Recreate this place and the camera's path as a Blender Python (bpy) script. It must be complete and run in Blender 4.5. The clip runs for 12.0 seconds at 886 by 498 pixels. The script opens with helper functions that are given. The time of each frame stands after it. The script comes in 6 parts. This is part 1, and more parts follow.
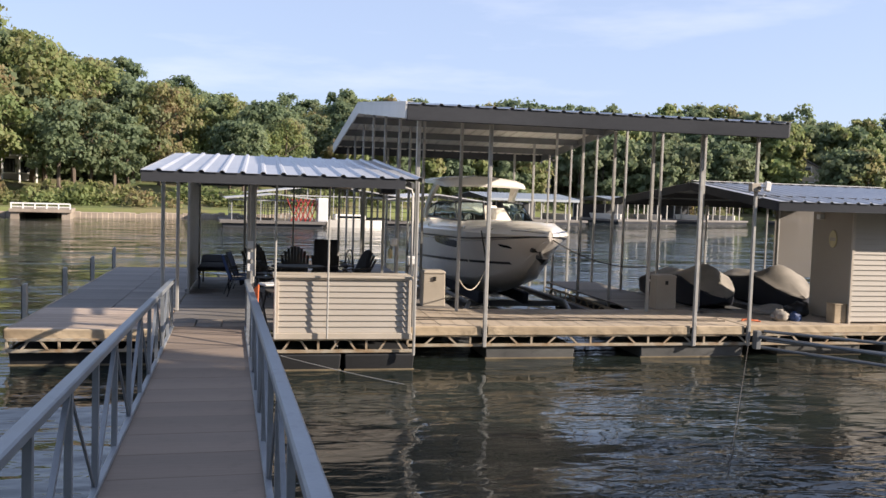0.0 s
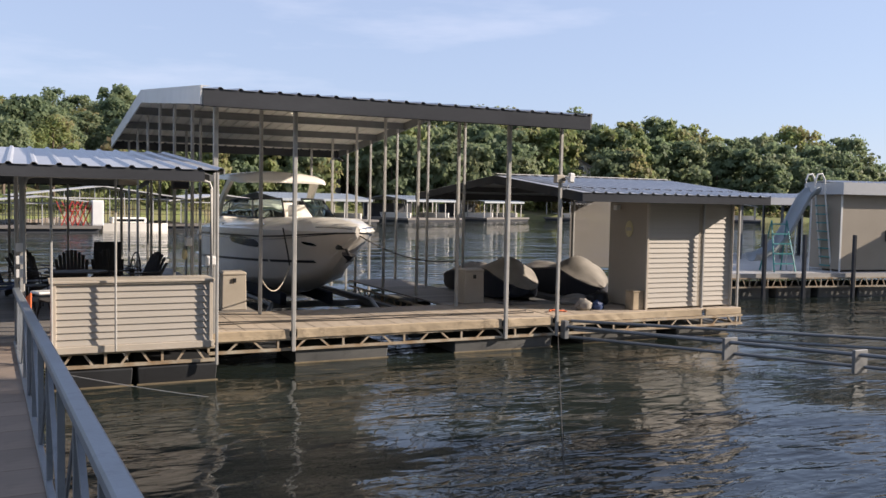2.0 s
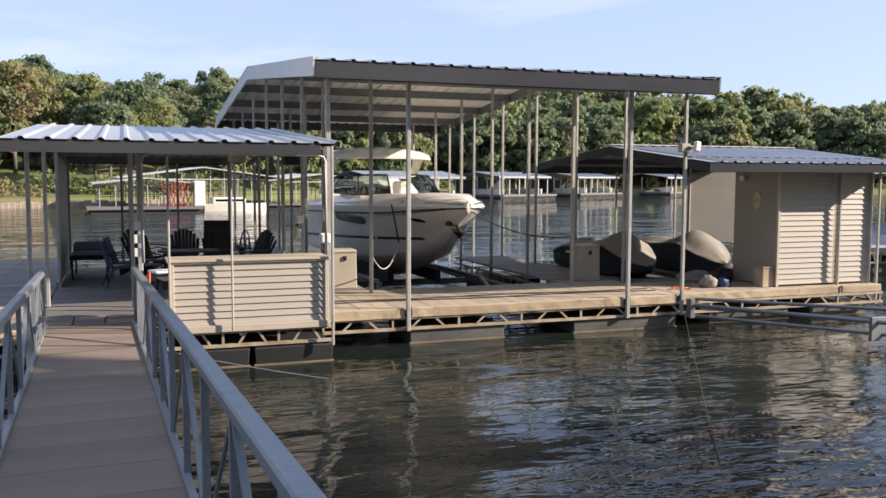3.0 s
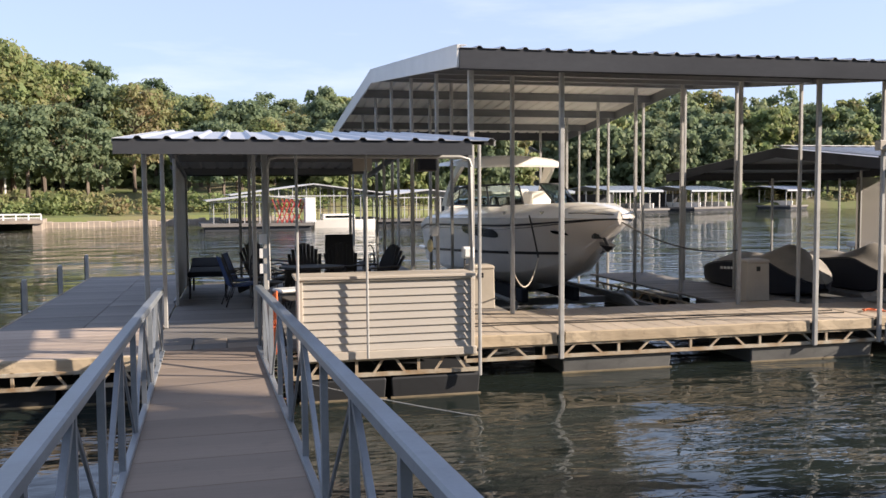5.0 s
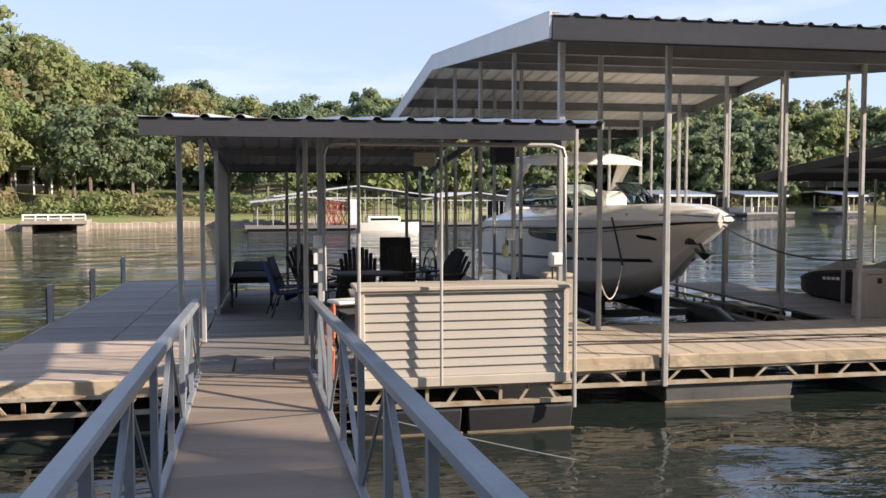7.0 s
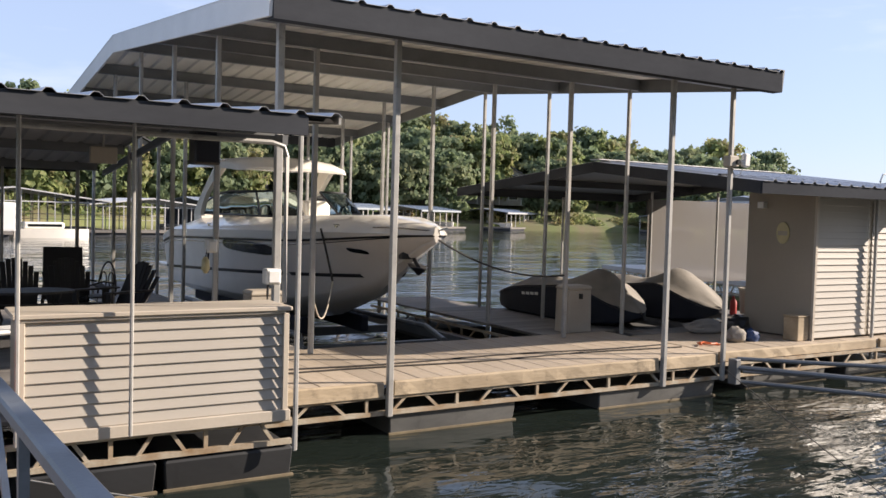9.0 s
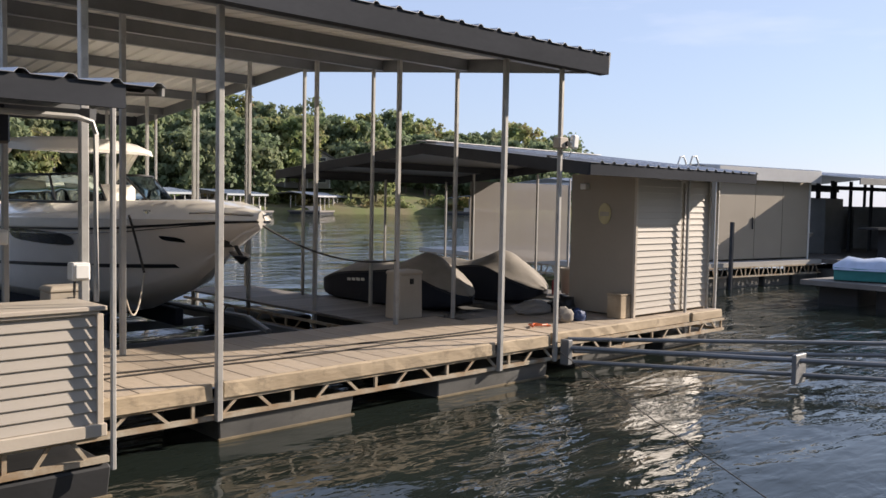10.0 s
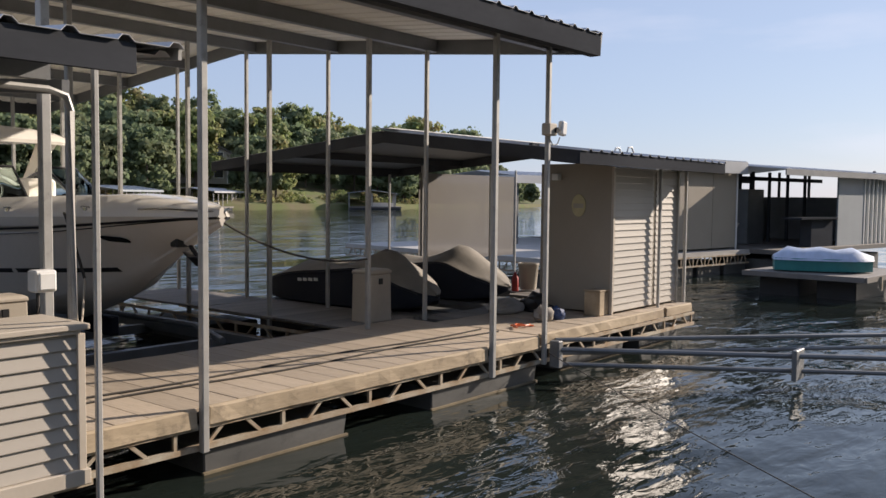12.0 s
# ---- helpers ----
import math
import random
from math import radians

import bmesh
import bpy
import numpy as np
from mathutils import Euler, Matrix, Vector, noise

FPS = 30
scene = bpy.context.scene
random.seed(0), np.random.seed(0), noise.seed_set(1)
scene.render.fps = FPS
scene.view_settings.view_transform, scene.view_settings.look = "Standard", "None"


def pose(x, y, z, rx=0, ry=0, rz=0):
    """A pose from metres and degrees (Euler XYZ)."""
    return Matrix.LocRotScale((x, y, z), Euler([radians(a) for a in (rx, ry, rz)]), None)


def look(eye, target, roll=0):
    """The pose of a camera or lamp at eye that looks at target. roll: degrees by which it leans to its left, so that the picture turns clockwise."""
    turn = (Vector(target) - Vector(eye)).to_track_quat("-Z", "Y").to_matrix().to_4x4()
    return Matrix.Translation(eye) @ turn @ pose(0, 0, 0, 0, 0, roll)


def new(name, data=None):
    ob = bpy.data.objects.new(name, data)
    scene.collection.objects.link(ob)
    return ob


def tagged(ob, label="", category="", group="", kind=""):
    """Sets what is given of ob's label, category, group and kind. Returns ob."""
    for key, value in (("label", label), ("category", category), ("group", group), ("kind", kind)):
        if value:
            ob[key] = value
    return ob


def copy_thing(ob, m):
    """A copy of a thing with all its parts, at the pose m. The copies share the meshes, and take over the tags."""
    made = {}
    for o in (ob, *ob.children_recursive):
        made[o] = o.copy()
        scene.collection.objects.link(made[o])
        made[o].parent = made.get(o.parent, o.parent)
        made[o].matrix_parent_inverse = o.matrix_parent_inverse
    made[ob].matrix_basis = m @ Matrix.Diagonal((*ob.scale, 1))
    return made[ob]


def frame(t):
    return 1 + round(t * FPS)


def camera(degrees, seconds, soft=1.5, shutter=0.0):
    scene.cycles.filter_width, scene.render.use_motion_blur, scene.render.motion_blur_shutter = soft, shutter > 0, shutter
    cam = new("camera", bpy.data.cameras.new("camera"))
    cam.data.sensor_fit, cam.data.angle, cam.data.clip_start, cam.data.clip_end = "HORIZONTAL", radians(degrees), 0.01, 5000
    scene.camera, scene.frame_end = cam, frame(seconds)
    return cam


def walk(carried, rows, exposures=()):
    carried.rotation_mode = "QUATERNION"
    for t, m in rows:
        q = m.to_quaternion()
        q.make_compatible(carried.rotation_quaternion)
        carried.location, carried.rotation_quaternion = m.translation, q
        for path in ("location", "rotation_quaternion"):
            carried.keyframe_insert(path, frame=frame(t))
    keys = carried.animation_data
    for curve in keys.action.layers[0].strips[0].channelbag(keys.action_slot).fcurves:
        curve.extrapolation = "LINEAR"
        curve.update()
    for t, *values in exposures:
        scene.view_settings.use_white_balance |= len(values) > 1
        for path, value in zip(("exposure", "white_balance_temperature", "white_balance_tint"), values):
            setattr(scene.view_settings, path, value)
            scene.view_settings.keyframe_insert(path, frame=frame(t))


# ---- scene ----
cam = camera(53.7, 12.0)
PATH = [
    (0, (0.505, 0.363, 2.251), (0.921, 2.315, 2.128), 1.8),
    (0.5, (0.491, 0.414, 2.238), (1.135, 2.305, 2.14), 1.7),
    (1, (0.521, 0.672, 2.205), (1.333, 2.498, 2.122), 1.7),
    (1.5, (0.511, 0.93, 2.156), (1.422, 2.709, 2.084), 1.6),
    (2, (0.419, 1.218, 2.114), (1.289, 3.016, 2.005), 1.1),
    (2.5, (0.34, 1.619, 2.075), (1.044, 3.484, 1.912), 0.4),
    (3, (0.259, 1.982, 2.043), (0.94, 3.855, 1.88), 0.2),
    (3.5, (0.22, 2.426, 1.973), (0.761, 4.346, 1.828), -0.0),
    (5.5, (0.075, 4.222, 1.874), (0.494, 6.174, 1.751), -0.5),
    (6, (0.059, 4.671, 1.839), (0.415, 6.635, 1.715), -0.5),
    (6.5, (0.028, 5.109, 1.829), (0.387, 7.072, 1.707), -0.2),
    (8.5, (0.054, 6.709, 1.743), (0.753, 8.582, 1.692), 2.0),
    (9, (0.113, 6.921, 1.774), (1.154, 8.627, 1.693), 1.6),
    (9.5, (0.203, 7.19, 1.775), (1.458, 8.743, 1.675), 1.5),
    (10, (0.204, 7.548, 1.774), (1.59, 8.986, 1.664), 1.1),
    (10.5, (0.256, 7.932, 1.769), (1.711, 9.3, 1.652), 0.8),
    (11, (0.245, 8.306, 1.757), (1.785, 9.576, 1.639), 0.7),
    (11.5, (0.259, 8.687, 1.723), (1.803, 9.953, 1.607), 0.5),
    (12, (0.203, 9.014, 1.728), (1.748, 10.279, 1.609), 0.6),
]
walk(cam, [(t, look(eye, target, roll)) for t, eye, target, roll in PATH],
     exposures=[(0.0, 1.09), (1.5, 0.84), (3.0, 1.14), (6.5, 1.24), (8.5, 1.17), (9.5, 1.02), (10.5, 0.84), (12.0, 0.66)])

# ---- light ----
SUN_AZ, SUN_EL = 111.0, 23.5      # degrees clockwise from +y, degrees up
sun_way = Vector((math.sin(radians(SUN_AZ)) * math.cos(radians(SUN_EL)), math.cos(radians(SUN_AZ)) * math.cos(radians(SUN_EL)), math.sin(radians(SUN_EL))))
sun = new("sun", bpy.data.lights.new("sun", "SUN"))
sun.data.energy, sun.data.angle, sun.data.color = 4.8, radians(0.6), (1.0, 0.865, 0.74)
sun.matrix_world = look(sun_way * 60, (0, 0, 0))
world = bpy.data.worlds.new("sky")
scene.world = world
world.use_nodes = True
wn, wl = world.node_tree.nodes, world.node_tree.links
wn.clear()
sky = wn.new("ShaderNodeTexSky")
sky.sky_type, sky.sun_disc = "NISHITA", False
sky.sun_elevation, sky.sun_rotation = radians(SUN_EL), radians(SUN_AZ)
sky.air_density, sky.dust_density, sky.ozone_density = 1.0, 0.5, 1.5
geo = wn.new("ShaderNodeTexCoord")
stretch = wn.new("ShaderNodeMapping")
stretch.inputs["Scale"].default_value = (1.6, 1.6, 9.0)
puff = wn.new("ShaderNodeTexNoise")
puff.inputs["Scale"].default_value, puff.inputs["Detail"].default_value = 1.5, 7.0
puff.inputs["Roughness"].default_value = 0.55
wisp = wn.new("ShaderNodeMapRange")
wisp.inputs["From Min"].default_value, wisp.inputs["From Max"].default_value = 0.55, 0.80
wisp.inputs["To Max"].default_value = 0.42
cloud = wn.new("ShaderNodeMixRGB")
cloud.inputs["Color2"].default_value = (7.6, 7.5, 8.6, 1)
shine = wn.new("ShaderNodeBackground")
shine.inputs["Strength"].default_value = 0.077
wout = wn.new("ShaderNodeOutputWorld")
wl.new(geo.outputs["Generated"], stretch.inputs["Vector"])
wl.new(stretch.outputs["Vector"], puff.inputs["Vector"])
wl.new(puff.outputs["Fac"], wisp.inputs["Value"])
wl.new(wisp.outputs["Result"], cloud.inputs["Fac"])
haze = wn.new("ShaderNodeMixRGB")
haze.inputs["Fac"].default_value, haze.inputs["Color2"].default_value = 0.62, (3.8, 4.6, 6.95, 1)
pale = wn.new("ShaderNodeHueSaturation")
pale.inputs["Saturation"].default_value = 0.85
wl.new(sky.outputs["Color"], pale.inputs["Color"])
wl.new(pale.outputs["Color"], haze.inputs["Color1"])
wl.new(haze.outputs["Color"], cloud.inputs["Color1"])
wl.new(cloud.outputs["Color"], shine.inputs["Color"])
wl.new(shine.outputs["Background"], wout.inputs["Surface"])


# ---- materials ----
def material(name, base, rough=0.6, metal=0.0, vary=0.25, size=3.0, fine=40.0, bump=0.15, stretch3=(1, 1, 1), dark=None, each=0.0, stain=0.0, spec=0.5):
    """Paint, wood or metal with stains at one scale and grain at another; each: how much whole pieces differ."""
    m = bpy.data.materials.new(name)
    m.use_nodes = True
    n, l = m.node_tree.nodes, m.node_tree.links
    b = n["Principled BSDF"]
    b.inputs["Metallic"].default_value = metal
    b.inputs["Specular IOR Level"].default_value = spec
    tc = n.new("ShaderNodeTexCoord")
    mp = n.new("ShaderNodeMapping")
    mp.inputs["Scale"].default_value = stretch3
    l.new(tc.outputs["Object"], mp.inputs["Vector"])
    big, small = n.new("ShaderNodeTexNoise"), n.new("ShaderNodeTexNoise")
    for tex, sc, det in ((big, size, 5), (small, fine, 4)):
        tex.inputs["Scale"].default_value, tex.inputs["Detail"].default_value = sc, det
        l.new(mp.outputs["Vector"], tex.inputs["Vector"])
    ramp = n.new("ShaderNodeMapRange")
    ramp.inputs["From Min"].default_value, ramp.inputs["From Max"].default_value = 0.3, 0.7
    l.new(big.outputs["Fac"], ramp.inputs["Value"])
    mix = n.new("ShaderNodeMixRGB")
    d = dark or tuple(c * (1 - vary) for c in base)
    mix.inputs["Color1"].default_value, mix.inputs["Color2"].default_value = (*d, 1), (*base, 1)
    l.new(ramp.outputs["Result"], mix.inputs["Fac"])
    hsv = n.new("ShaderNodeHueSaturation")
    l.new(mix.outputs["Color"], hsv.inputs["Color"])
    info = n.new("ShaderNodeObjectInfo")
    sm = n.new("ShaderNodeMath"); sm.operation = "MULTIPLY_ADD"
    l.new(small.outputs["Fac"], sm.inputs[0])
    sm.inputs[1].default_value, sm.inputs[2].default_value = vary * 0.8, 1 - vary * 0.4
    ra = n.new("ShaderNodeMath"); ra.operation = "MULTIPLY_ADD"
    l.new(info.outputs["Random"], ra.inputs[0])
    ra.inputs[1].default_value, ra.inputs[2].default_value = each, 1 - each / 2
    mu = n.new("ShaderNodeMath"); mu.operation = "MULTIPLY"
    l.new(sm.outputs[0], mu.inputs[0]); l.new(ra.outputs[0], mu.inputs[1])
    last = mu
    if stain:
        st = n.new("ShaderNodeTexNoise")
        st.inputs["Scale"].default_value, st.inputs["Detail"].default_value, st.inputs["Roughness"].default_value = size * 2.3, 8, 0.7
        l.new(tc.outputs["Object"], st.inputs["Vector"])
        cut = n.new("ShaderNodeMapRange")
        cut.inputs["From Min"].default_value, cut.inputs["From Max"].default_value = 0.56, 0.66
        cut.inputs["To Min"].default_value, cut.inputs["To Max"].default_value = 1.0, 1 - stain
        l.new(st.outputs["Fac"], cut.inputs["Value"])
        last = n.new("ShaderNodeMath"); last.operation = "MULTIPLY"
        l.new(mu.outputs[0], last.inputs[0]); l.new(cut.outputs["Result"], last.inputs[1])
    l.new(last.outputs[0], hsv.inputs["Value"])
    l.new(hsv.outputs["Color"], b.inputs["Base Color"])
    rr = n.new("ShaderNodeMapRange")
    rr.inputs["To Min"].default_value, rr.inputs["To Max"].default_value = max(0.03, rough - 0.12), min(1, rough + 0.12)
    l.new(big.outputs["Fac"], rr.inputs["Value"])
    l.new(rr.outputs["Result"], b.inputs["Roughness"])
    if bump:
        bp = n.new("ShaderNodeBump")
        bp.inputs["Strength"].default_value, bp.inputs["Distance"].default_value = bump, 0.01
        l.new(small.outputs["Fac"], bp.inputs["Height"])
        l.new(bp.outputs["Normal"], b.inputs["Normal"])
    return m


M = {}
M["steel"] = material("galvanised_steel", (0.42, 0.41, 0.385), 0.5, 0.15, 0.25, 4, 60, 0.08, stain=0.2)
M["rail"] = material("painted_grey_rail", (0.27, 0.29, 0.31), 0.42, 0.3, 0.25, 3, 50, 0.08, stain=0.15)
M["chord"] = material("weathered_truss_steel", (0.42, 0.38, 0.30), 0.65, 0.1, 0.35, 5, 40, 0.15, dark=(0.26, 0.17, 0.09))
M["plank"] = material("weathered_deck_board", (0.45, 0.37, 0.28), 0.75, 0, 0.3, 2.2, 30, 0.35, (1, 0.12, 1), each=0.28, stain=0.16)
M["plank_x"] = material("weathered_cross_board", (0.40, 0.315, 0.245), 0.75, 0, 0.3, 2.2, 30, 0.35, (0.12, 1, 1), each=0.34, stain=0.16)
M["edge"] = material("old_edge_board", (0.52, 0.42, 0.29), 0.8, 0, 0.35, 2.0, 26, 0.5, (0.25, 1, 1), dark=(0.24, 0.18, 0.11), stain=0.35)
M["ramp"] = material("worn_gangway_board", (0.230, 0.178, 0.136), 0.85, 0, 0.22, 1.8, 26, 0.3, (0.1, 1, 1), each=0.16, stain=0.1)
M["grey_plank"] = material("grey_deck_board", (0.195, 0.178, 0.16), 0.75, 0, 0.3, 2.0, 28, 0.3, (0.12, 1, 1), each=0.4, stain=0.14)
M["siding"] = material("tan_vinyl_siding", (0.43, 0.39, 0.335), 0.45, 0, 0.07, 1.5, 18, 0.05, (0.3, 1, 1), each=0.03)
M["tan"] = material("tan_wall_sheet", (0.33, 0.285, 0.225), 0.55, 0, 0.10, 1.2, 20, 0.06, each=0.04)
M["trim"] = material("tan_trim", (0.50, 0.44, 0.36), 0.5, 0, 0.12, 2, 30, 0.08)
M["roof"] = material("galvanised_roof_sheet", (0.50, 0.51, 0.53), 0.42, 0.45, 0.14, 0.8, 22, 0.05, stain=0.06)
# extra pale and warm: light bounced off the water is put into the colour
M["soffit"] = material("pale_roof_underside", (0.80, 0.77, 0.70), 0.6, 0.0, 0.16, 1.0, 20, 0.08)
M["fascia_dark"] = material("dark_grey_fascia", (0.070, 0.073, 0.080), 0.85, 0.0, 0.25, 1.5, 25, 0.1, (0.4, 1, 1), spec=0.0)
M["fascia_white"] = material("white_fascia", (0.72, 0.71, 0.68), 0.5, 0, 0.1, 2, 25, 0.06)
M["purlin"] = material("grey_purlin", (0.20, 0.205, 0.21), 0.5, 0.3, 0.2, 3, 30, 0.08)
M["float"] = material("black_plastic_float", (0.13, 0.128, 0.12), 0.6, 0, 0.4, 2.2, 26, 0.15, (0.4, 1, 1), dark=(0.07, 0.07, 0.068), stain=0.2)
# darker copy of the float: shade under the front edges put into its colour
M["float_dark"] = material("darkened_black_float", (0.020, 0.021, 0.023), 0.6, 0, 0.4, 2.2, 26, 0.15, (0.4, 1, 1), stain=0.3)
M["scum"] = material("waterline_scum", (0.21, 0.165, 0.10), 0.85, 0, 0.4, 4, 40, 0.4)
M["gel"] = material("white_gelcoat", (0.80, 0.76, 0.69), 0.16, 0, 0.05, 1.5, 12, 0.0)
M["gel_low"] = material("beige_hull_gelcoat", (0.74, 0.69, 0.63), 0.2, 0, 0.06, 1.5, 12, 0.0)
M["black"] = material("black_plastic", (0.018, 0.018, 0.02), 0.4, 0, 0.3, 5, 50, 0.1)
M["tint"] = material("dark_boat_glass", (0.012, 0.014, 0.015), 0.06, 0, 0.1, 2, 20, 0)
M["chrome"] = material("polished_metal", (0.75, 0.75, 0.75), 0.18, 1.0, 0.1, 5, 50, 0)
M["cover"] = material("charcoal_canvas", (0.016, 0.019, 0.030), 0.85, 0, 0.3, 3, 60, 0.3)
M["cover_tan"] = material("taupe_canvas", (0.28, 0.255, 0.22), 0.85, 0, 0.25, 3, 60, 0.3)
def mesh_fabric(name, base, cover):
    """Woven shade cloth that lets part of the light through its holes."""
    m = material(name, base, 0.8, 0, 0.12, 1.2, 60, 0.12)
    n, l = m.node_tree.nodes, m.node_tree.links
    hole, mixed = n.new("ShaderNodeBsdfTransparent"), n.new("ShaderNodeMixShader")
    mixed.inputs["Fac"].default_value = cover
    l.new(hole.outputs["BSDF"], mixed.inputs[1])
    l.new(n["Principled BSDF"].outputs["BSDF"], mixed.inputs[2])
    l.new(mixed.outputs["Shader"], n["Material Output"].inputs["Surface"])
    return m


M["shade"] = mesh_fabric("grey_shade_cloth", (0.22, 0.20, 0.18), 0.66)
M["box"] = material("beige_plastic_box", (0.42, 0.37, 0.30), 0.5, 0, 0.12, 3, 40, 0.05)
M["chair"] = material("dark_outdoor_furniture", (0.03, 0.028, 0.028), 0.55, 0, 0.3, 4, 50, 0.15, each=0.2)
M["blue"] = material("navy_sling_fabric", (0.03, 0.06, 0.16), 0.7, 0, 0.25, 4, 90, 0.2)
M["white"] = material("white_plastic", (0.75, 0.74, 0.71), 0.4, 0, 0.08, 4, 40, 0.03)
M["red"] = material("red_plastic", (0.40, 0.04, 0.035), 0.45, 0, 0.2, 4, 40, 0.05)
M["orange"] = material("orange_cord", (0.70, 0.16, 0.05), 0.5, 0, 0.2, 4, 40, 0.05)
M["rope"] = material("rope", (0.05, 0.045, 0.04), 0.9, 0, 0.3, 8, 80, 0.4)
M["teal"] = material("teal_paint", (0.06, 0.27, 0.27), 0.4, 0, 0.2, 3, 30, 0.05)
M["tarp"] = material("pale_blue_tarp", (0.40, 0.47, 0.60), 0.6, 0, 0.2, 3, 30, 0.3)
M["bark"] = material("bark", (0.14, 0.11, 0.085), 0.9, 0, 0.35, 4, 30, 0.6, (1, 1, 0.2))
M["grass"] = material("lawn", (0.10, 0.135, 0.035), 0.95, 0, 0.45, 0.25, 6, 0.5, dark=(0.14, 0.11, 0.06))
M["stone"] = material("shore_stone", (0.34, 0.28, 0.22), 0.85, 0, 0.35, 0.8, 8, 0.6)
M["house"] = material("house_wall", (0.36, 0.34, 0.31), 0.7, 0, 0.15, 1, 14, 0.1)
M["shingle"] = material("grey_shingle", (0.13, 0.125, 0.12), 0.85, 0, 0.25, 2, 20, 0.3)
M["oval"] = material("cream_sign", (0.55, 0.48, 0.27), 0.5, 0, 0.15, 8, 40, 0.05)
M["deck_far"] = material("pale_far_deck", (0.42, 0.40, 0.37), 0.7, 0, 0.2, 2, 20, 0.1)
M["far_wall"] = material("grey_far_wall", (0.30, 0.33, 0.35), 0.6, 0, 0.12, 1.5, 20, 0.1)
M["far_trim"] = material("pale_grey_far_steel", (0.44, 0.44, 0.435), 0.6, 0, 0.15, 1.2, 12, 0.08)


def leaf_material(name, a, b, c):
    m = bpy.data.materials.new(name)
    m.use_nodes = True
    n, l = m.node_tree.nodes, m.node_tree.links
    p = n["Principled BSDF"]
    p.inputs["Roughness"].default_value = 0.6
    p.inputs["Specular IOR Level"].default_value = 0.25
    g = n.new("ShaderNodeNewGeometry")
    r = n.new("ShaderNodeValToRGB")
    e = r.color_ramp.elements
    e[0].color, e[1].color = (*a, 1), (*c, 1)
    e.new(0.5).color = (*b, 1)
    t = n.new("ShaderNodeTexNoise")
    t.inputs["Scale"].default_value, t.inputs["Detail"].default_value = 0.16, 3
    l.new(g.outputs["Position"], t.inputs["Vector"])
    mx = n.new("ShaderNodeMath"); mx.operation = "MULTIPLY_ADD"
    l.new(g.outputs["Random Per Island"], mx.inputs[0])
    mx.inputs[1].default_value = 0.35
    ad = n.new("ShaderNodeMapRange")
    ad.inputs["From Min"].default_value, ad.inputs["From Max"].default_value = 0.3, 0.7
    ad.inputs["To Max"].default_value = 0.75
    l.new(t.outputs["Fac"], ad.inputs["Value"])
    l.new(ad.outputs["Result"], mx.inputs[2])
    l.new(mx.outputs[0], r.inputs["Fac"])
    l.new(r.outputs["Color"], p.inputs["Base Color"])
    tr = n.new("ShaderNodeBsdfTranslucent")
    l.new(r.outputs["Color"], tr.inputs["Color"])
    ms = n.new("ShaderNodeMixShader")
    ms.inputs["Fac"].default_value = 0.56
    l.new(p.outputs["BSDF"], ms.inputs[1]); l.new(tr.outputs["BSDF"], ms.inputs[2])
    l.new(ms.outputs["Shader"], n["Material Output"].inputs["Surface"])
    return m


M["far_roof"] = material("pale_sheet_roof", (0.50, 0.51, 0.52), 0.5, 0, 0.12, 0.6, 9, 0.1)
# greens lifted and blued: some distance haze is put into the leaf colour
M["leaf"] = leaf_material("leaves", (0.140, 0.190, 0.112), (0.190, 0.240, 0.130), (0.250, 0.265, 0.145))
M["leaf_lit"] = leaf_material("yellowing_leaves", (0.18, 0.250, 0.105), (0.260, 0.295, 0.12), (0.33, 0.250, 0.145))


def water_material():
    """Calm lake: a slow swell, short wavelets in drifting patches and a fine ripple."""
    m = bpy.data.materials.new("lake_water")
    m.use_nodes = True
    n, l = m.node_tree.nodes, m.node_tree.links
    p = n["Principled BSDF"]
    p.inputs["Base Color"].default_value = (0.014, 0.019, 0.016, 1)
    p.inputs["Roughness"].default_value = 0.015
    p.inputs["IOR"].default_value = 1.333
    p.inputs["Specular IOR Level"].default_value = 0.7
    tc = n.new("ShaderNodeTexCoord")

    def waves(scale, detail, sx, turn, twist=0.5):
        mp = n.new("ShaderNodeMapping")
        mp.inputs["Scale"].default_value = (sx, 1, 1)
        mp.inputs["Rotation"].default_value = (0, 0, radians(turn))
        l.new(tc.outputs["Object"], mp.inputs["Vector"])
        t = n.new("ShaderNodeTexNoise")
        t.inputs["Scale"].default_value, t.inputs["Detail"].default_value, t.inputs["Distortion"].default_value = scale, detail, twist
        l.new(mp.outputs["Vector"], t.inputs["Vector"])
        return t
    gust = n.new("ShaderNodeMapRange")
    gust.inputs["From Min"].default_value, gust.inputs["From Max"].default_value = 0.40, 0.62
    gust.inputs["To Min"].default_value, gust.inputs["To Max"].default_value = 0.30, 1.0
    l.new(waves(0.22, 2, 0.5, 30).outputs["Fac"], gust.inputs["Value"])
    prev = None
    for scale, detail, dist, sx, turn, gusty in ((0.5, 1, 0.18, 0.6, 24, False), (1.9, 2, 0.085, 0.40, -8, True), (5.5, 3, 0.030, 0.42, 12, True)):
        bp = n.new("ShaderNodeBump")
        bp.inputs["Strength"].default_value, bp.inputs["Distance"].default_value = 1.0, dist
        l.new(waves(scale, detail, sx, turn).outputs["Fac"], bp.inputs["Height"])
        if gusty:
            l.new(gust.outputs["Result"], bp.inputs["Strength"])
        if prev:
            l.new(prev.outputs["Normal"], bp.inputs["Normal"])
        prev = bp
    l.new(prev.outputs["Normal"], p.inputs["Normal"])
    return m


M["water"] = water_material()


